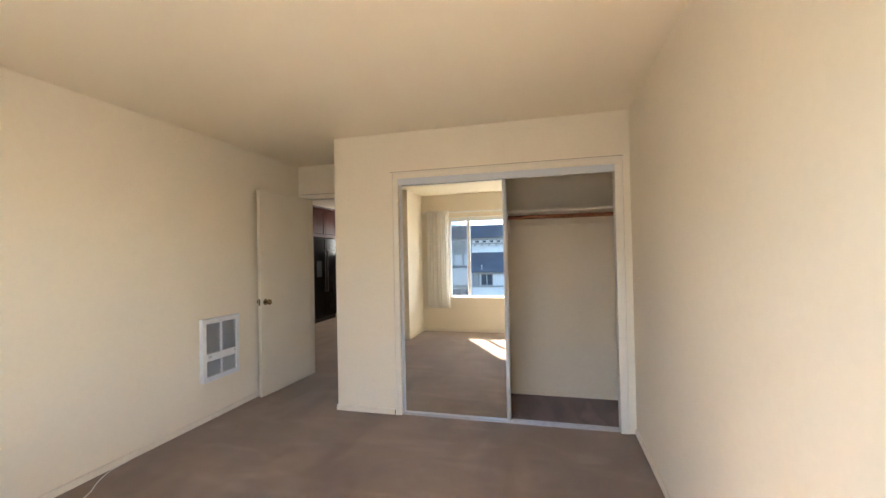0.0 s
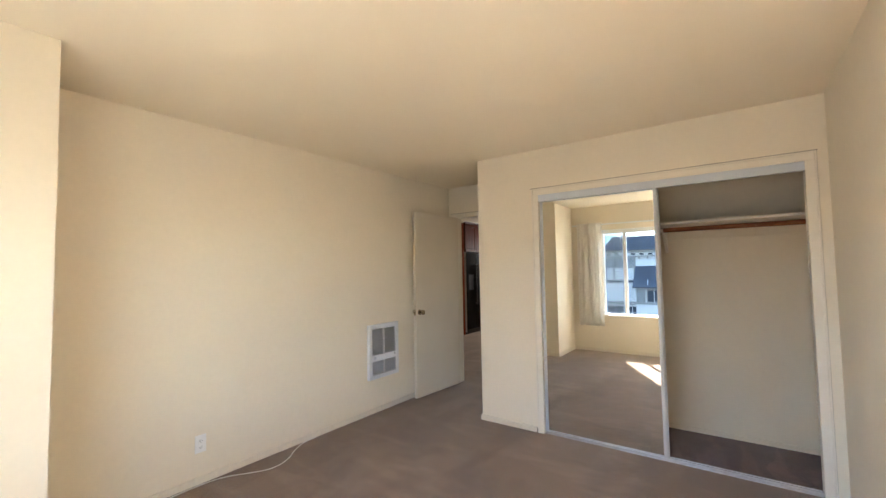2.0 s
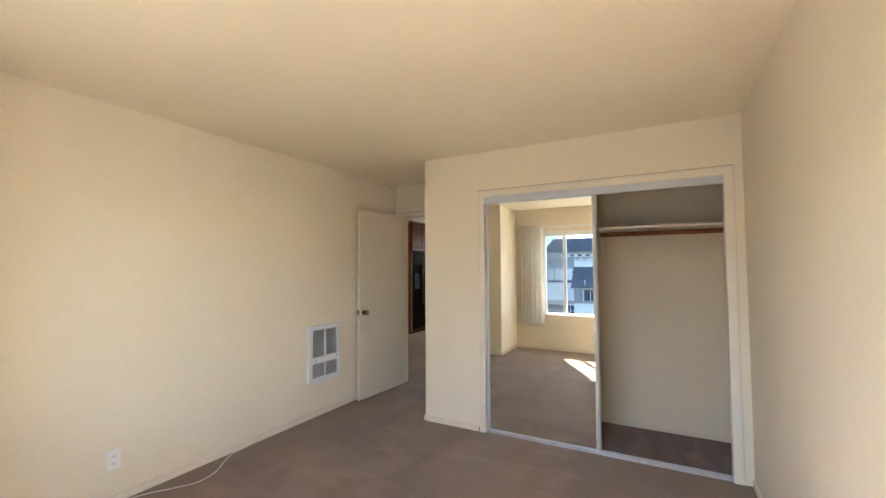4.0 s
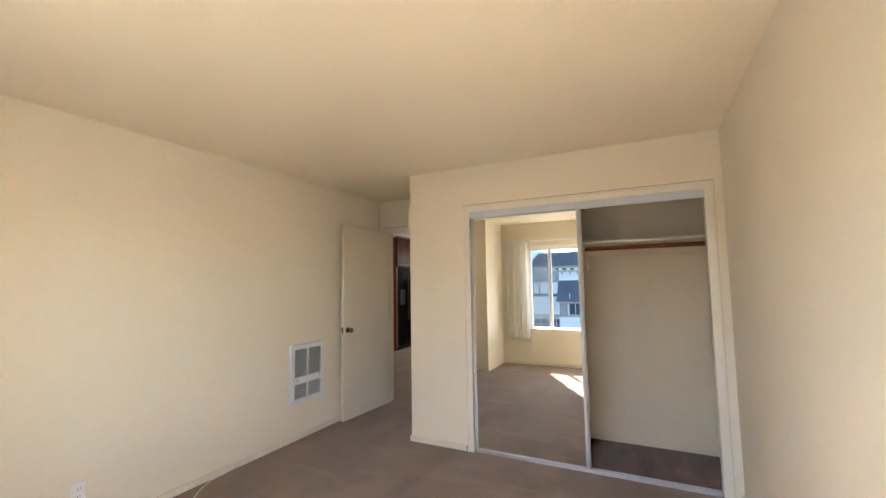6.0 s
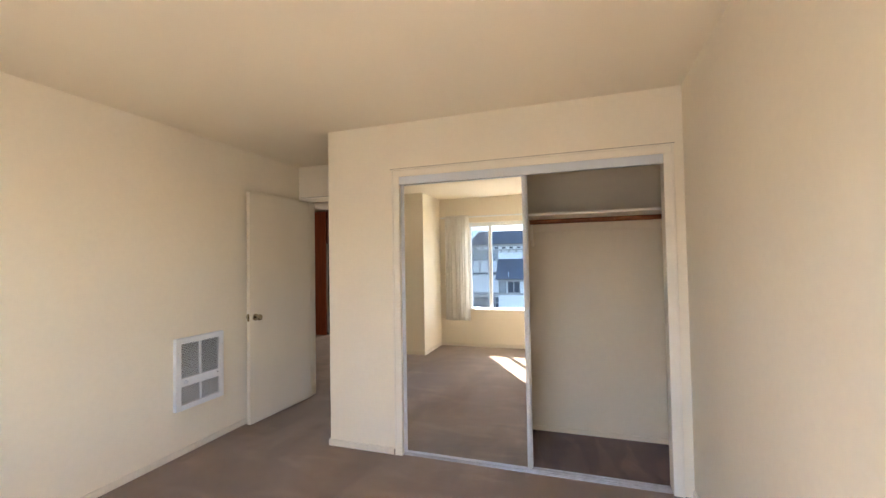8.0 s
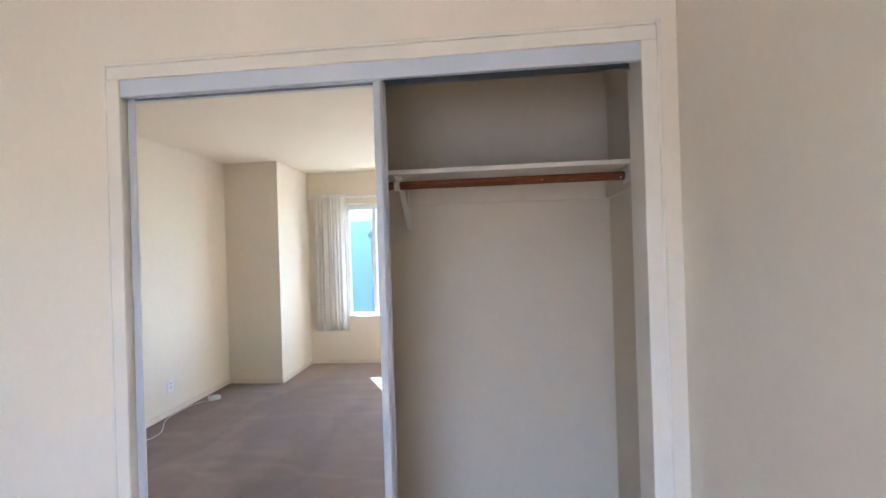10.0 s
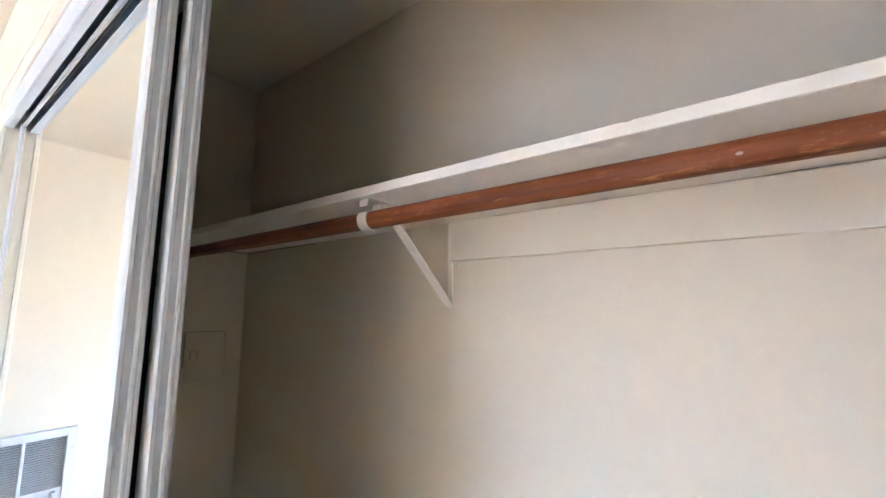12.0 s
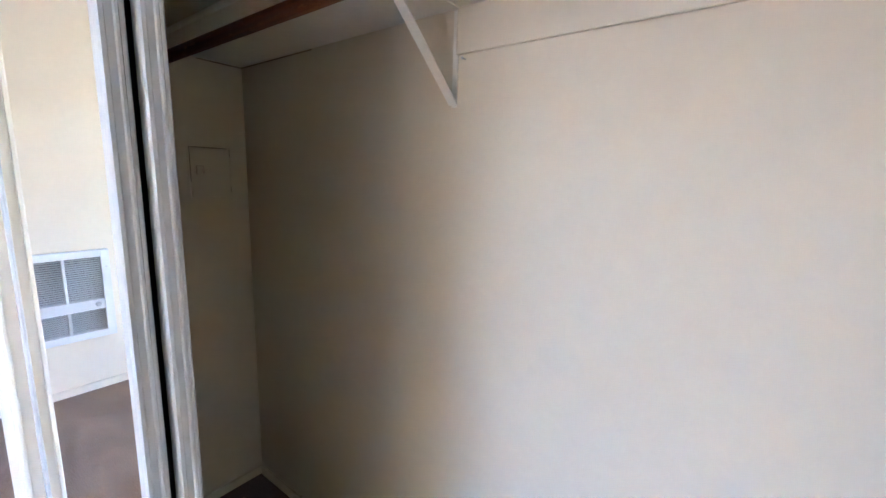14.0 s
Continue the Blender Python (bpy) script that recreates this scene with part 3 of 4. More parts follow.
def rod_socket(x, sign):
    s = thing("rod_socket", (x, ROD_Y, ROD_Z - 0.025), "white cup holding the end of the closet rod", "rod socket", group="rod sockets")
    cup = [(ROD_Y + (ROD_R + 0.003) * math.cos(a), ROD_Z + (ROD_R + 0.003) * math.sin(a)) for a in [math.pi + k * math.pi / 12 for k in range(13)]]
    pts = [(ROD_Y - ROD_R - 0.003, ROD_Z + 0.012)] + cup + [(ROD_Y + ROD_R + 0.003, ROD_Z + 0.012)]
    xa, xb = sorted((x, x + sign * 0.007))
    part("cup", strap(pts, 0.003, "x", xa, xb), PLASTIC, s)
    fa, fb = sorted((x, x - sign * 0.003))
    part("flange", box(fa, fb, ROD_Y - 0.028, ROD_Y + 0.028, ROD_Z - 0.030, ROD_Z + 0.030, 0.001), PLASTIC, s)


rod_socket(-0.0285, -1)
rod_socket(CL + 0.0285, 1)

BX = -0.981
br = thing("shelf_bracket", (BX, BACK, 1.505), "white painted steel shelf bracket with a rod hook", "shelf bracket")
part("wall_leg", box(BX - 0.007, BX + 0.007, BACK - 0.0040, BACK - 0.0008, 1.509, 1.729), SHELF, br)
part("shelf_arm", strap([(BACK - 0.004, 1.7285), (0.60, 1.7285), (0.424, 1.7285), (0.4175, 1.7268), (0.4155, 1.722), (0.4150, 1.713)], 0.003, "x", BX - 0.011, BX + 0.011), SHELF, br)
part("strut", strap([(BACK - 0.0055, 1.514), (0.60, 1.615), (0.50, 1.703), (0.478, 1.722), (0.466, 1.7265)], 0.003, "x", BX - 0.013, BX + 0.011), SHELF, br)
hook = [(0.462, 1.7262), (0.455, 1.724), (0.4515, 1.716), (0.4515, 1.695)]
hook += [(ROD_Y + (ROD_R + 0.0030) * math.cos(a), ROD_Z + (ROD_R + 0.0030) * math.sin(a)) for a in [-k * math.pi * 1.22 / 14 for k in range(15)]]
part("rod_hook", strap(hook, 0.003, "x", BX - 0.012, BX + 0.012), SHELF, br, "white hook under the rod")
nail = lathe([(0.0011, 0), (0.0011, 0.012), (0.003, 0.0125), (0.003, 0.0140)], 10)
moved(nail, Matrix.Translation((-0.954, BACK - 0.0005, 1.616)) @ Matrix.Rotation(radians(90), 4, "X"))
solid("nail", nail, STEEL, "small forgotten nail in the closet wall", "nail", base=(-0.954, BACK, 1.616))

# painted access panel on the west side of the closet
px = CL + 0.006
ap = thing("access_panel", (px, 0.57, 1.24), "small painted-over access panel with a finger latch", "access panel")
part("panel_door", box(px, px + 0.004, 0.514, 0.652, 1.244, 1.422, 0.001), CLOSET, ap)
part("panel_frame", merge(box(px, px + 0.0025, 0.506, 0.5115, 1.236, 1.430), box(px, px + 0.0025, 0.6545, 0.66, 1.236, 1.430),
                          box(px, px + 0.0025, 0.5115, 0.6545, 1.4245, 1.430), box(px, px + 0.0025, 0.5115, 0.6545, 1.236, 1.2415)), CLOSET, ap)
for ya, yb, za, zb in ((0.5115, 0.514, 1.30, 1.4235), (0.514, 0.644, 1.422, 1.4245), (0.652, 0.6545, 1.395, 1.420), (0.652, 0.6545, 1.262, 1.285)):
    part("joint", box(px, px + 0.0032, ya, yb, za, zb), JOINT, ap, "dark open joint")
part("latch", merge(box(px + 0.004, px + 0.008, 0.532, 0.535, 1.325, 1.358), box(px + 0.004, px + 0.008, 0.532, 0.557, 1.355, 1.358), box(px + 0.004, px + 0.008, 0.555, 0.558, 1.330, 1.355)), FLECK, ap, "dull outlined finger latch")

# ---- entry door ----
casing("trim_entry", DX0, DX1, 2.04, HALL, 0.055, "cream painted casing around the bedroom doorway")
ej = thing("door_jamb", ((DX0 + DX1) / 2, HALL + 0.06, 0), "cream painted lining of the bedroom doorway", "door jamb", "structure")
part("jamb_side", box(DX0, DX0 + 0.006, HALL, 1.02, 0, DZ - 0.006), TRIM, ej)
part("jamb_side", box(DX1 - 0.006, DX1, HALL, 1.02, 0, DZ - 0.006), TRIM, ej)
part("jamb_head", box(DX0, DX1, HALL, 1.02, DZ - 0.006, DZ), TRIM, ej)

HINGE, SWING = Vector((-3.300, 0.878, 0.012)), 3.6
door = thing("door_1", HINGE, "plain cream flush bedroom door standing open", "door", "structure")
DM = Matrix.Translation(HINGE) @ Matrix.Rotation(radians(-SWING), 4, "Z")


def at_door(bm):
    return moved(bm, DM)


slab = part("slab", at_door(box(-0.036, 0.0, -0.775, 0.0, 0.0, 2.03, 0.0015)), DOOR, door)
part("latch_plate", at_door(box(-0.029, -0.007, -0.7765, -0.774, 0.890, 0.956, 0.0005)), BRASS, door, "worn brass latch plate")
part("latch_bolt", at_door(box(-0.023, -0.013, -0.785, -0.7755, 0.915, 0.932, 0.002)), BRASS, door)
for side in (1, -1):
    m = Matrix.Translation((0.0 if side > 0 else -0.036, -0.715, 0.923)) @ Matrix.Rotation(radians(90 * side), 4, "Y")
    knob = part("knob", at_door(moved(lathe([(0.010, 0.004), (0.010, 0.022), (0.014, 0.028), (0.024, 0.036), (0.0275, 0.046), (0.0265, 0.055), (0.021, 0.061), (0.012, 0.064), (0.004, 0.0645)]), m @ Matrix.Scale(1.0 if side > 0 else 0.88, 4))), BRASS, door, "aged brass round knob")
    part("rose", at_door(moved(lathe([(0.031, 0.0), (0.031, 0.003), (0.027, 0.006), (0.012, 0.008)]), m)), BRASS, knob)
for z in (0.22, 1.0, 1.80):
    part("hinge", at_door(moved(lathe([(0.006, 0), (0.006, 0.089)], 12), Matrix.Translation((-0.008, 0.007, z)))), DOOR, door)


# ---- wall heater on the west wall ----
HY0, HY1, HZ0, HZ1 = -0.532, -0.112, 0.333, 0.864
heater = thing("wall_heater", (WEST, (HY0 + HY1) / 2, HZ0), "white enamelled electric wall heater with grey louvres", "heater")
xf = WEST + 0.034
part("housing", merge(box(WEST, WEST + 0.004, HY0 + 0.01, HY1 - 0.01, HZ0 + 0.01, HZ1 - 0.01)), SLOT, heater)
rim = 0.044
part("frame", merge(box(WEST, xf, HY0, HY0 + rim, HZ0, HZ1, 0.005), box(WEST, xf, HY1 - rim, HY1, HZ0, HZ1, 0.005),
                    box(WEST, xf, HY0 + rim - 0.004, HY1 - rim + 0.004, HZ1 - rim, HZ1, 0.005), box(WEST, xf, HY0 + rim - 0.004, HY1 - rim + 0.004, HZ0, HZ0 + rim, 0.005)), HEATER, heater)
BZ0, BZ1 = 0.505, 0.567
part("control_band", box(WEST + 0.003, xf - 0.002, HY0 + rim, HY1 - rim, BZ0, BZ1, 0.002), HEATER, heater, "white band with the control knob")
ym = (HY0 + HY1) / 2
part("divider", box(WEST + 0.003, xf - 0.003, ym - 0.007, ym + 0.007, BZ1, HZ1 - rim, 0.002), HEATER, heater)
part("divider", box(WEST + 0.003, xf - 0.003, ym - 0.007, ym + 0.007, HZ0 + rim, BZ0, 0.002), HEATER, heater)
slat_section = [(WEST + 0.012, 0.0060), (WEST + 0.013, 0.0072), (WEST + 0.0260, 0.0016), (WEST + 0.0262, 0.0), (WEST + 0.0250, 0.0)]
louvre = {}
for (ya, yb) in ((HY0 + rim, ym - 0.007), (ym + 0.007, HY1 - rim)):
    for za, zb in ((BZ1, HZ1 - rim), (HZ0 + rim, BZ0)):
        count = int((zb - za) / 0.0126)
        for k in range(count):
            if ya not in louvre:
                louvre[ya] = mesh_of("louvre", moved(extruded(slat_section, "y", ya, yb), Matrix.Translation(-ORIGIN[heater.name])), LOUVRE)
            ob = new("louvre", louvre[ya])
            ob.parent = heater
            ob.location = (0, 0, za + 0.004 + k * (zb - za - 0.004) / count)
            ORIGIN[ob.name] = ORIGIN[heater.name]
kn = lathe([(0.015, 0), (0.015, 0.004), (0.012, 0.006), (0.011, 0.018), (0.008, 0.020)], 20)
part("control_knob", moved(kn, Matrix.Translation((xf - 0.002, HY0 + 0.075, 0.537)) @ Matrix.Rotation(radians(90), 4, "Y")), LOUVRE, heater, "small grey control knob")
part("screw", moved(lathe([(0.006, 0), (0.006, 0.002), (0.003, 0.003)], 12), Matrix.Translation((xf - 0.002, HY1 - 0.062, 0.544)) @ Matrix.Rotation(radians(90), 4, "Y")), SLOT, heater)
for sy, sz in ((HY0 + 0.018, HZ1 - 0.105), (HY1 - 0.018, HZ1 - 0.105)):
    part("screw", moved(lathe([(0.004, 0), (0.004, 0.001), (0.002, 0.002)], 10), Matrix.Translation((xf, sy, sz)) @ Matrix.Rotation(radians(90), 4, "Y")), STEEL, heater)

# ---- outlet and cable ----
OY, OZ = -2.045, 0.262
outlet = thing("wall_outlet", (WEST, OY, OZ - 0.057), "white duplex power outlet low on the wall", "outlet")
plate = part("cover_plate", box(WEST, WEST + 0.006, OY - 0.036, OY + 0.036, OZ - 0.058, OZ + 0.058, 0.003), PLASTIC, outlet)
for dz in (-0.021, 0.021):
    f = part("receptacle", box(WEST + 0.006, WEST + 0.0085, OY - 0.016, OY + 0.016, OZ + dz - 0.014, OZ + dz + 0.014, 0.001), PLASTIC, outlet)
    part("slots", merge(box(WEST + 0.0085, WEST + 0.009, OY - 0.008, OY - 0.0055, OZ + dz - 0.004, OZ + dz + 0.006), box(WEST + 0.0085, WEST + 0.009, OY + 0.0055, OY + 0.008, OZ + dz - 0.004, OZ + dz + 0.006),
                        box(WEST + 0.0085, WEST + 0.009, OY - 0.002, OY + 0.002, OZ + dz - 0.011, OZ + dz - 0.007)), SLOT, f)
line = [(-3.429, -1.14, 0.004), (-3.424, -1.23, 0.004), (-3.400, -1.31, 0.004), (-3.340, -1.41, 0.004), (-3.282, -1.48, 0.004), (-3.243, -1.56, 0.004), (-3.232, -1.63, 0.004),
        (-3.242, -1.69, 0.004), (-3.295, -1.775, 0.004), (-3.370, -1.88, 0.004), (-3.405, -1.97, 0.004), (-3.412, -2.07, 0.004), (-3.405, -2.25, 0.004), (-3.34, -2.36, 0.004)]
random.seed(11)
for k in range(64):
    a, lift = radians(80) + k * 2 * math.pi / 12, 0.004 + 0.034 * k / 63
    line.append((-3.285 + (0.052 + 0.006 * random.random()) * math.cos(a), -2.415 + (0.040 + 0.006 * random.random()) * math.sin(a), lift))
cable = thing("cable", (-3.4, -1.8, 0), "thin white cable along the carpet edge, ending in a coil", "cable")
part("sheath", tube(smooth_line(line, 5), 0.0032), CORD, cable)
part("tie", moved(lathe([(0.0145, -0.006), (0.0165, -0.006), (0.0165, 0.006), (0.0145, 0.006)], 14), Matrix.Translation((-3.285, -2.372, 0.021)) @ Matrix.Rotation(radians(90), 4, "Y") @ Matrix.Diagonal((1.3, 0.8, 1, 1))), CORD, cable, "white cable tie round the coil")

# ---- window, curtain ----
win = thing("window_1", ((WX0 + WX1) / 2, SOUTH - 0.09, WZ0), "white vinyl sliding window with three panes", "window", "structure")
FY0, FY1 = SOUTH - 0.115, SOUTH - 0.055
fw = 0.05
part("frame", merge(box(WX0, WX0 + fw, FY0, FY1, WZ0, WZ1, 0.004), box(WX1 - fw, WX1, FY0, FY1, WZ0, WZ1, 0.004),
                    box(WX0 + fw, WX1 - fw, FY0, FY1, WZ1 - fw - 0.02, WZ1, 0.004), box(WX0 + fw, WX1 - fw, FY0, FY1, WZ0, WZ0 + 0.035, 0.004)), VINYL, win)
MUL = [-1.990, -0.720]
for x in MUL:
    part("mullion", box(x - 0.026, x + 0.026, FY0 + 0.008, FY1 - 0.006, WZ0 + 0.035, WZ1 - fw - 0.02, 0.003), VINYL, win)
xs = [WX0 + fw, MUL[0] - 0.026, MUL[0] + 0.026, MUL[1] - 0.026, MUL[1] + 0.026, WX1 - fw]
for a, b in ((0, 1), (2, 3), (4, 5)):
    g = part("pane", box(xs[a], xs[b], FY0 + 0.028, FY0 + 0.032, WZ0 + 0.035, WZ1 - fw - 0.02), GLASS, win)
    g.visible_shadow = False
part("insect_screen", box(xs[0], xs[1], FY0 + 0.012, FY0 + 0.013, WZ0 + 0.035, WZ1 - fw - 0.02), SCREEN, win, "grey fly mesh on the sliding sash")
part("sill", box(WX0 + 0.001, WX1 - 0.001, SOUTH - 0.055, SOUTH + 0.018, WZ0 - 0.028 + 0.029, WZ0 + 0.018, 0.004), TRIM, win, "cream painted inner sill")

rodz = 2.105
trv = thing("curtain_rail", (-1.5, SOUTH + 0.07, rodz), "slim white traverse rail over the window", "curtain rail")
part("rail", box(-2.80, -0.20, SOUTH + 0.062, SOUTH + 0.078, rodz - 0.012, rodz + 0.012, 0.003), VINYL, trv)
for x in (-2.74, -1.5, -0.26):
    part("rail_bracket", box(x - 0.012, x + 0.012, SOUTH, SOUTH + 0.062, rodz - 0.008, rodz + 0.008, 0.002), VINYL, trv)


def curtain(x0, x1, y, z0, z1, folds):
    """Hanging cloth in soft folds under a pinch-pleated heading."""
    bm = bmesh.new()
    nx, nz = folds * 14, 26
    grid = []
    for j in range(nz + 1):
        v = j / nz
        z = z1 + (z0 - z1) * v
        row = []
        for i in range(nx + 1):
            u = i / nx
            ph = (u + 0.035 * math.sin(u * 11.0) + 0.02 * math.sin(u * 23.0 + 1.0)) * folds * 2 * math.pi + 0.9 * math.sin(u * 7.0) * v
            head = max(0.0, 1 - v / 0.06)
            amp = (0.011 + 0.005 * v) * (1 - 0.45 * head) * (0.85 + 0.3 * math.sin(5.3 * u + 1.0))
            wob = 0.005 * math.sin(3.1 * u * folds + 1.3) * v
            x = x0 + (x1 - x0) * u + 0.006 * math.sin(2 * ph + 0.5) * (0.4 + 0.6 * v) + wob
            row.append(bm.verts.new((x, y + amp * math.sin(ph + 0.5 * math.sin(ph * 0.5)) + 0.008 * noise.noise(Vector((u * 9, v * 2, 3))), z + (0.012 * abs(math.sin(ph)) * head))))
        grid.append(row)
    for r0, r1 in zip(grid, grid[1:]):
        for i in range(nx):
            bm.faces.new((r0[i], r0[i + 1], r1[i + 1], r1[i])).smooth = True
    bmesh.ops.solidify(bm, geom=bm.faces[:], thickness=0.0015)
    return bm


solid("curtain", curtain(-2.708, -2.303, SOUTH + 0.10, 0.43, 2.125, 9), CLOTH, "ivory pleated curtain drawn to the side of the window", "curtain", base=(-2.54, SOUTH + 0.10, 0.43))

# ---- kitchen beyond the doorway ----
KX, KY = -5.27, 4.08      # front plane of the units and their near end
# same wood as the cabinet; its lit south face is put into the colour
ep = solid("cabinet_end_panel", box(-6.27, KX - 0.03, KY - 0.03, KY, 0, 2.40, 0.002), PANEL, "tall cherry wood end panel beside the refrigerator, coloured brighter as its lit side", "cabinet panel", base=(-5.8, KY, 0))
fr = thing("refrigerator", (-5.65, KY + 0.47, 0), "glossy black side-by-side refrigerator", "refrigerator")
part("body", box(-6.1, KX - 0.06, KY + 0.015, KY + 0.925, 0.02, 1.77, 0.006), FRIDGE_SIDE, fr)
for a, b in ((KY + 0.017, KY + 0.41), (KY + 0.416, KY + 0.923)):
    d = part("door", box(KX - 0.06, KX + 0.012, a, b, 0.10, 1.765, 0.010), FRIDGE, fr)
    hy = b - 0.045 if a < KY + 0.1 else a + 0.045
    part("handle", merge(tube([(KX + 0.055, hy, 0.62), (KX + 0.055, hy, 1.50)], 0.012), box(KX + 0.012, KX + 0.055, hy - 0.008, hy + 0.008, 0.64, 0.66), box(KX + 0.012, KX + 0.055, hy - 0.008, hy + 0.008, 1.46, 1.48)), SLOT, d)
part("dispenser", merge(box(KX + 0.012, KX + 0.016, KY + 0.10, KY + 0.29, 0.95, 1.28, 0.002)), FRIDGE_SIDE, fr, "grey ice dispenser")
part("edge_strip", box(KX - 0.055, KX + 0.004, KY + 0.002, KY + 0.0145, 0.05, 1.765, 0.002), STEEL, fr, "pale metal edge strip")
part("kick_grille", box(KX - 0.10, KX - 0.03, KY + 0.03, KY + 0.91, 0.0, 0.09, 0.003), SLOT, fr)
cab = thing("upper_cabinet", (-5.6, KY + 0.47, 1.82), "dark cherry wood cabinet above the refrigerator", "cabinet")
part("body", box(-6.1, KX - 0.022, KY, KY + 0.94, 1.776, 2.40, 0.002), CABINET, cab)
for a in (KY + 0.008, KY + 0.474):
    b = a + 0.458
    d = part("door", merge(box(KX - 0.022, KX, a, a + 0.06, 1.786, 2.385, 0.003), box(KX - 0.022, KX, b - 0.06, b, 1.786, 2.385, 0.003), box(KX - 0.022, KX, a + 0.06, b - 0.06, 1.786, 1.846, 0.003),
                           box(KX - 0.022, KX, a + 0.06, b - 0.06, 2.325, 2.385, 0.003)), CABINET, cab)
    part("raised_panel", box(KX - 0.020, KX - 0.005, a + 0.062, b - 0.062, 1.848, 2.323, 0.010, 1), CABINET, d)
part("crown", extruded([(KX - 0.022, 2.40), (KX + 0.012, 2.40), (KX + 0.03, 2.428), (KX - 0.022, 2.428)], "y", KY, KY + 0.94), CABINET, cab)

# ---- outside: street and the house opposite ----
solid("ground", box(-300, 300, -400, 300, -4.2, -4.0), ASPHALT, "grey street and ground below the window", "ground", "structure")
FY = -19.93
house = thing("house", (-2.0, FY - 4, -4.0), "white stucco house with grey timbering and dark slate roof", "house")
HX0, HX1 = -6.46, 9.0
part("wall", box(HX0, HX1, FY - 8, FY, -4.0, 1.95), STUCCO, house, "white stucco wall")
part("cornice", merge(box(HX0 - 0.06, HX1, FY, FY + 0.10, 1.90, 1.96), box(HX0 - 0.1, HX1, FY - 0.2, FY + 0.14, 2.12, 2.26)), TIMBER, house)
part("frieze", box(HX0, HX1, FY - 0.02, FY + 0.05, 1.96, 2.12), STUCCO, house)
vm = mesh_of("vent", moved(box(0, 0.20, FY + 0.05, FY + 0.075, 2.00, 2.09), Matrix.Translation(-ORIGIN[house.name])), FAR_GLASS)
for k in range(26):
    ob = new("vent", vm)
    ob.parent = house
    ob.location = (HX0 + 0.10 + k * 0.41, 0, 0)
# roof: courses of slate climbing to the ridge, hipped at the end
rows = []
N = 12
for k in range(N):
    t0, t1 = k / N, (k + 1) / N
    ya, yb = FY + 0.30 - 0.50 * t0, FY + 0.30 - 0.50 * t1
    za, zb = 2.24 + 0.76 * t0, 2.24 + 0.76 * t1
    xa = HX0 - 0.12 + 0.50 * t0
    bm = bmesh.new()
    vs = [bm.verts.new(p) for p in ((xa, ya, za), (HX1, ya, za), (HX1, yb, zb), (xa + 0.03, yb, zb), (xa, ya, za + 0.05), (HX1, ya, za + 0.05), (HX1, yb, zb + 0.02), (xa + 0.03, yb, zb + 0.02))]
    for f in ((0, 1, 2, 3), (4, 5, 6, 7), (0, 1, 5, 4), (1, 2, 6, 5), (2, 3, 7, 6), (3, 0, 4, 7)):
        bm.faces.new([vs[i] for i in f])
    bmesh.ops.recalc_face_normals(bm, faces=bm.faces[:])
    rows.append(bm)
part("roof", merge(*rows), SLATE, house, "dark slate roof")
# timber frame of the upper window row
for x in (-6.42, -6.02, -5.48, -4.98):
    part("post", box(x - 0.045, x + 0.045, FY, FY + 0.06, 0.55, 1.90), TIMBER, house)
part("rail", box(-6.46, -4.93, FY, FY + 0.07, 0.52, 0.70), TIMBER, house)
part("rail", box(-6.46, -4.93, FY, FY + 0.06, 1.84, 1.90), TIMBER, house)


def house_window(x0, x1, z0, z1, lattice, y=FY):
    w = part("window", box(x0, x1, y + 0.004, y + 0.02, z0, z1), FAR_GLASS, house)
    e = 0.035
    part("window_frame", merge(box(x0 - e, x0, y, y + 0.05, z0 - e, z1 + e), box(x1, x1 + e, y, y + 0.05, z0 - e, z1 + e), box(x0, x1, y, y + 0.05, z0 - e, z0), box(x0, x1, y, y + 0.05, z1, z1 + e)), TIMBER, w)
    if lattice:
        bars = []
        n = 2
        for k in range(-n, n + 1):
            for s in (1, -1):
                cx = (x0 + x1) / 2 + k * (x1 - x0) / n * 0.75
                pts = []
                for q in range(13):
                    z = z0 + (z1 - z0) * q / 12
                    x = cx + s * (q / 12 - 0.5) * (z1 - z0) * 0.8
                    if x0 <= x <= x1:
                        pts.append((x, z))
                if len(pts) > 1:
                    bars.append(strap([pts[0], pts[-1]], 0.024, "y", y + 0.02, y + 0.03))
        part("lattice", merge(*bars), STUCCO, w, "white diamond lattice")
    else:
        part("glazing_bar", merge(box((x0 + x1) / 2 - 0.012, (x0 + x1) / 2 + 0.012, y + 0.02, y + 0.035, z0, z1)), STUCCO, w)


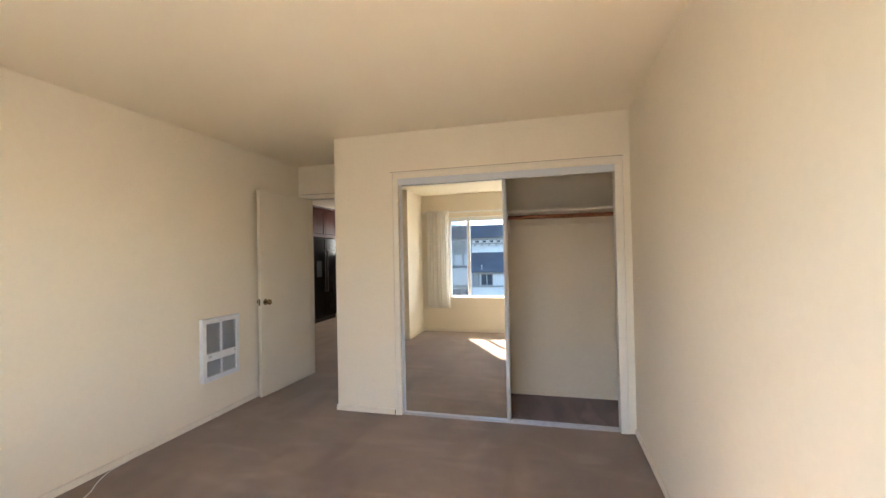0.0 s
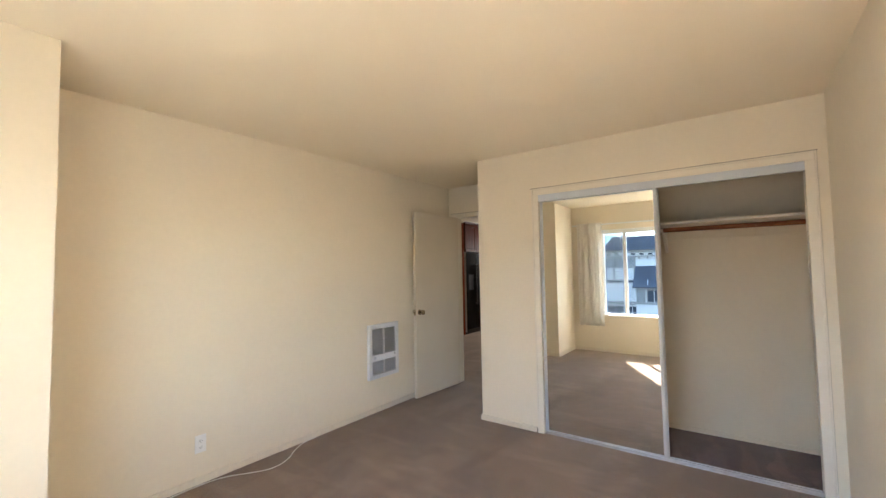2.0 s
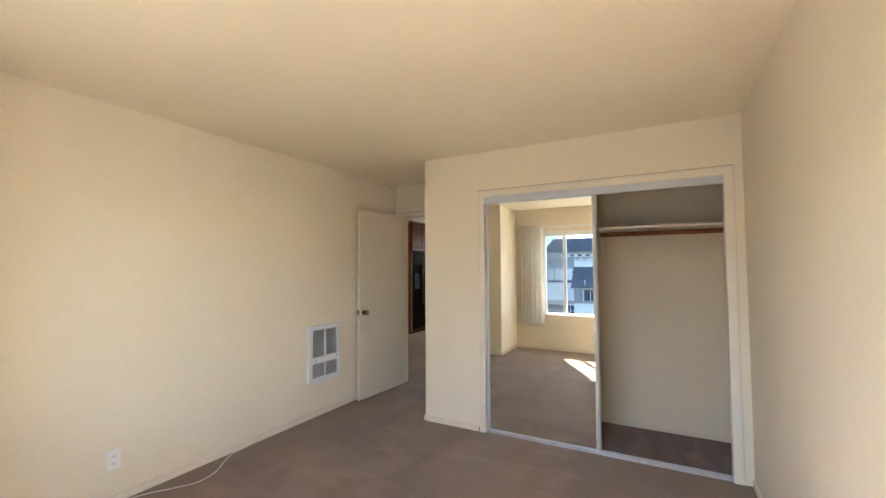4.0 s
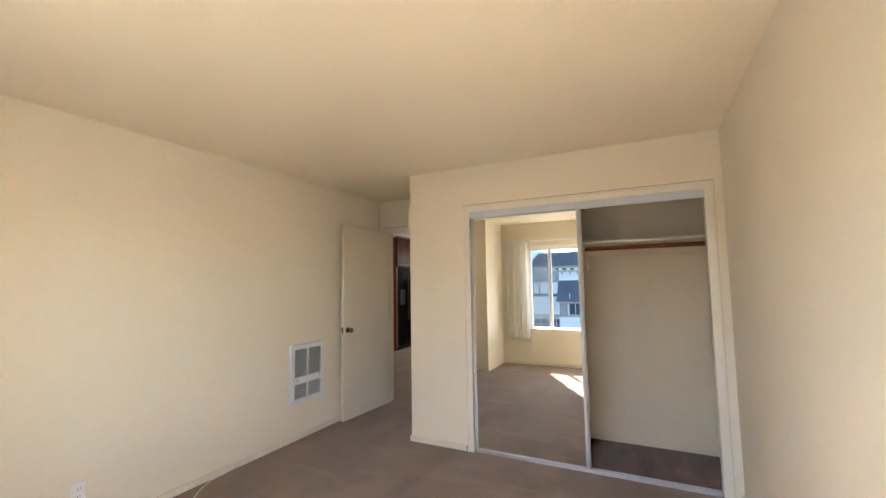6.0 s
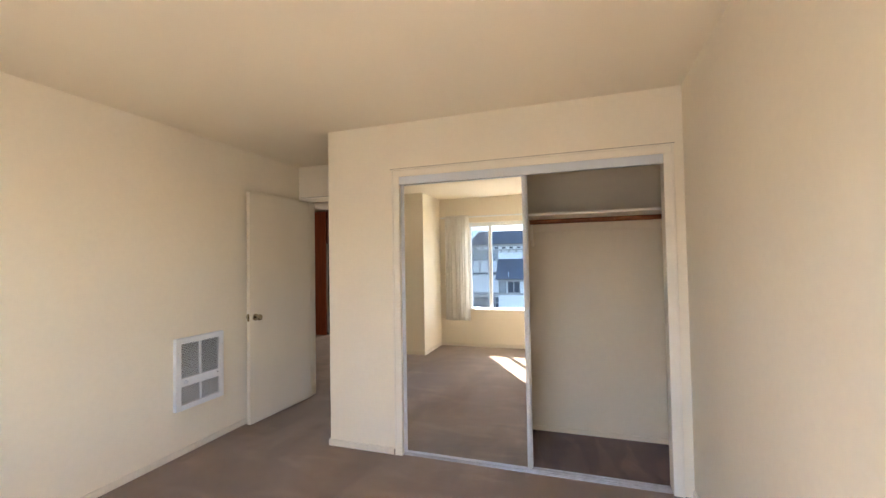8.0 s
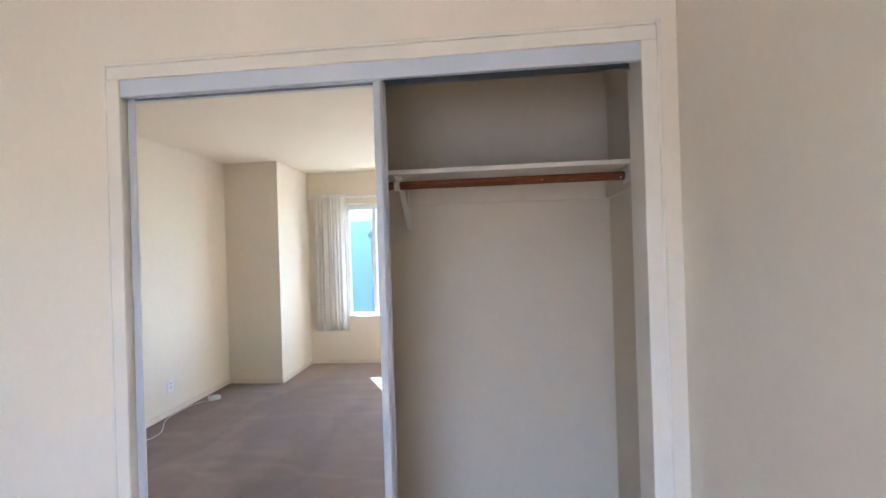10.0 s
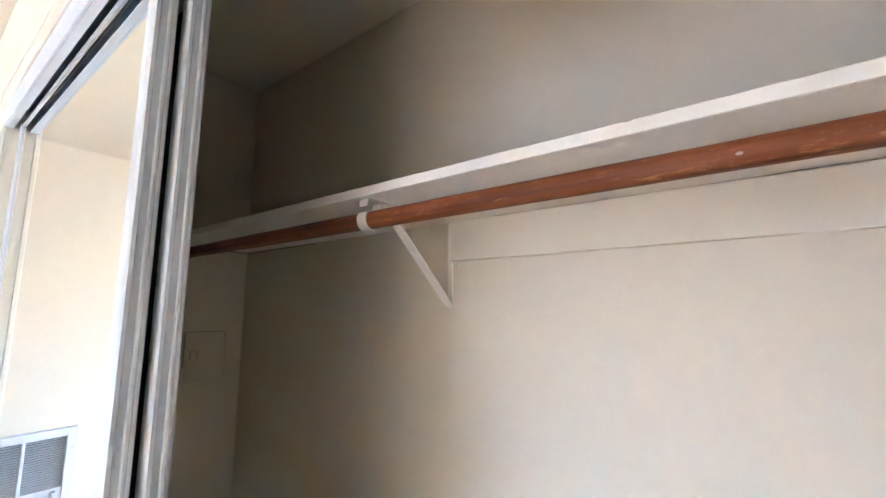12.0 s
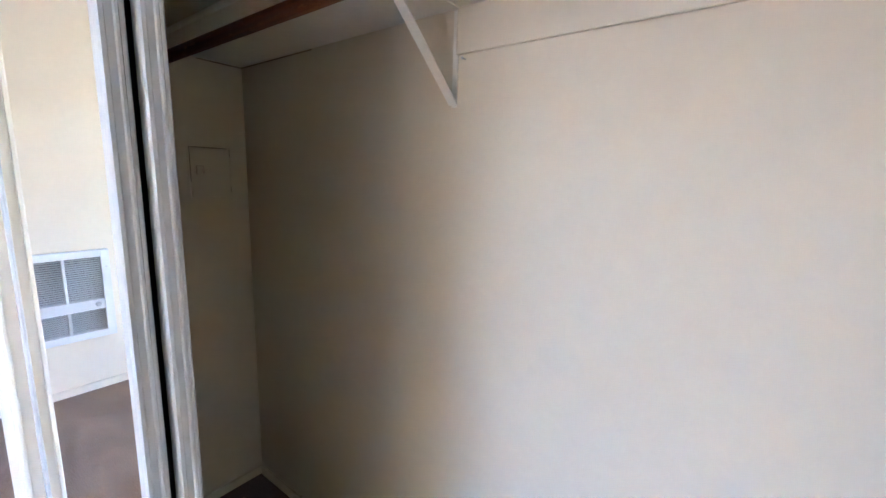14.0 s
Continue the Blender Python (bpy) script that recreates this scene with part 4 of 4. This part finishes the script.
for x0 in (-6.38, -5.93, -5.40):
    house_window(x0, x0 + 0.36, 1.36, 1.80, True)
    part("panel", box(x0, x0 + 0.36, FY + 0.002, FY + 0.03, 0.78, 1.28), STUCCO, house)
    part("dark_slot", box(x0 - 0.02, x0 + 0.38, FY + 0.07, FY + 0.075, 0.58, 0.66), FAR_GLASS, house)
for k in range(12):
    part("bracket", box(-6.42 + k * 0.41, -6.36 + k * 0.41, FY, FY + 0.13, 1.78, 1.90), TIMBER, house)
for x0, x1 in ((-6.36, -5.62), (-5.40, -4.95)):
    house_window(x0, x1, -1.9, -0.72, False)
    for z in (-1.62, -1.31, -1.02):
        part("glazing_bar", box(x0, x1, FY + 0.02, FY + 0.035, z - 0.012, z + 0.012), STUCCO, house)
    for xa, xb in ((x0 - 0.12, x0 - 0.04), (x1 + 0.04, x1 + 0.12)):
        part("window_trim", box(xa, xb, FY, FY + 0.04, -1.98, -0.64), TIMBER, house)
    part("window_trim", box(x0 - 0.12, x1 + 0.12, FY, FY + 0.05, -0.64, -0.57), TIMBER, house)
part("string_course", box(-6.46, -4.0, FY, FY + 0.08, -0.55, -0.45), TIMBER, house)
# projecting bay with its own lean-to roof
bay = part("bay", box(-4.85, -1.6, FY, FY + 0.7, -4.0, 0.30), STUCCO, house, "projecting stucco bay")
part("bay_roof", extruded([(FY - 0.0, 1.42), (FY + 0.95, 0.36), (FY + 0.95, 0.30), (FY - 0.0, 1.32)], "x", -4.95, -1.5), SLATE, house, "dark slate lean-to roof")
part("rail", box(-4.85, -1.6, FY + 0.70, FY + 0.76, -0.52, -0.42), TIMBER, house)
part("rail", box(-4.85, -1.6, FY + 0.70, FY + 0.75, 0.20, 0.27), TIMBER, house)
house_window(-4.78, -4.44, -0.38, 0.18, True, FY + 0.70)
house_window(-4.30, -3.70, -0.38, 0.18, False, FY + 0.70)
part("vent_pipe", moved(lathe([(0.02, 0), (0.02, 0.28)], 8), Matrix.Translation((-4.25, FY + 0.85, 0.45))), STUCCO, house)

# the pale neighbouring building that closes the view beside the house
NY = -27.0
nb = thing("apartment_building", (-13.0, NY - 4, -4.0), "pale blue rendered apartment building behind the house", "building")
part("wall", box(-19.0, -7.2, NY - 8, NY, -4.0, 3.6), PALE, nb)
part("parapet", box(-19.1, -7.1, NY - 8.1, NY + 0.12, 3.6, 3.85, 0.02), VINYL, nb, "white parapet coping")
part("corner_board", box(-7.42, -7.18, NY, NY + 0.05, -4.0, 3.6), VINYL, nb, "white corner board")
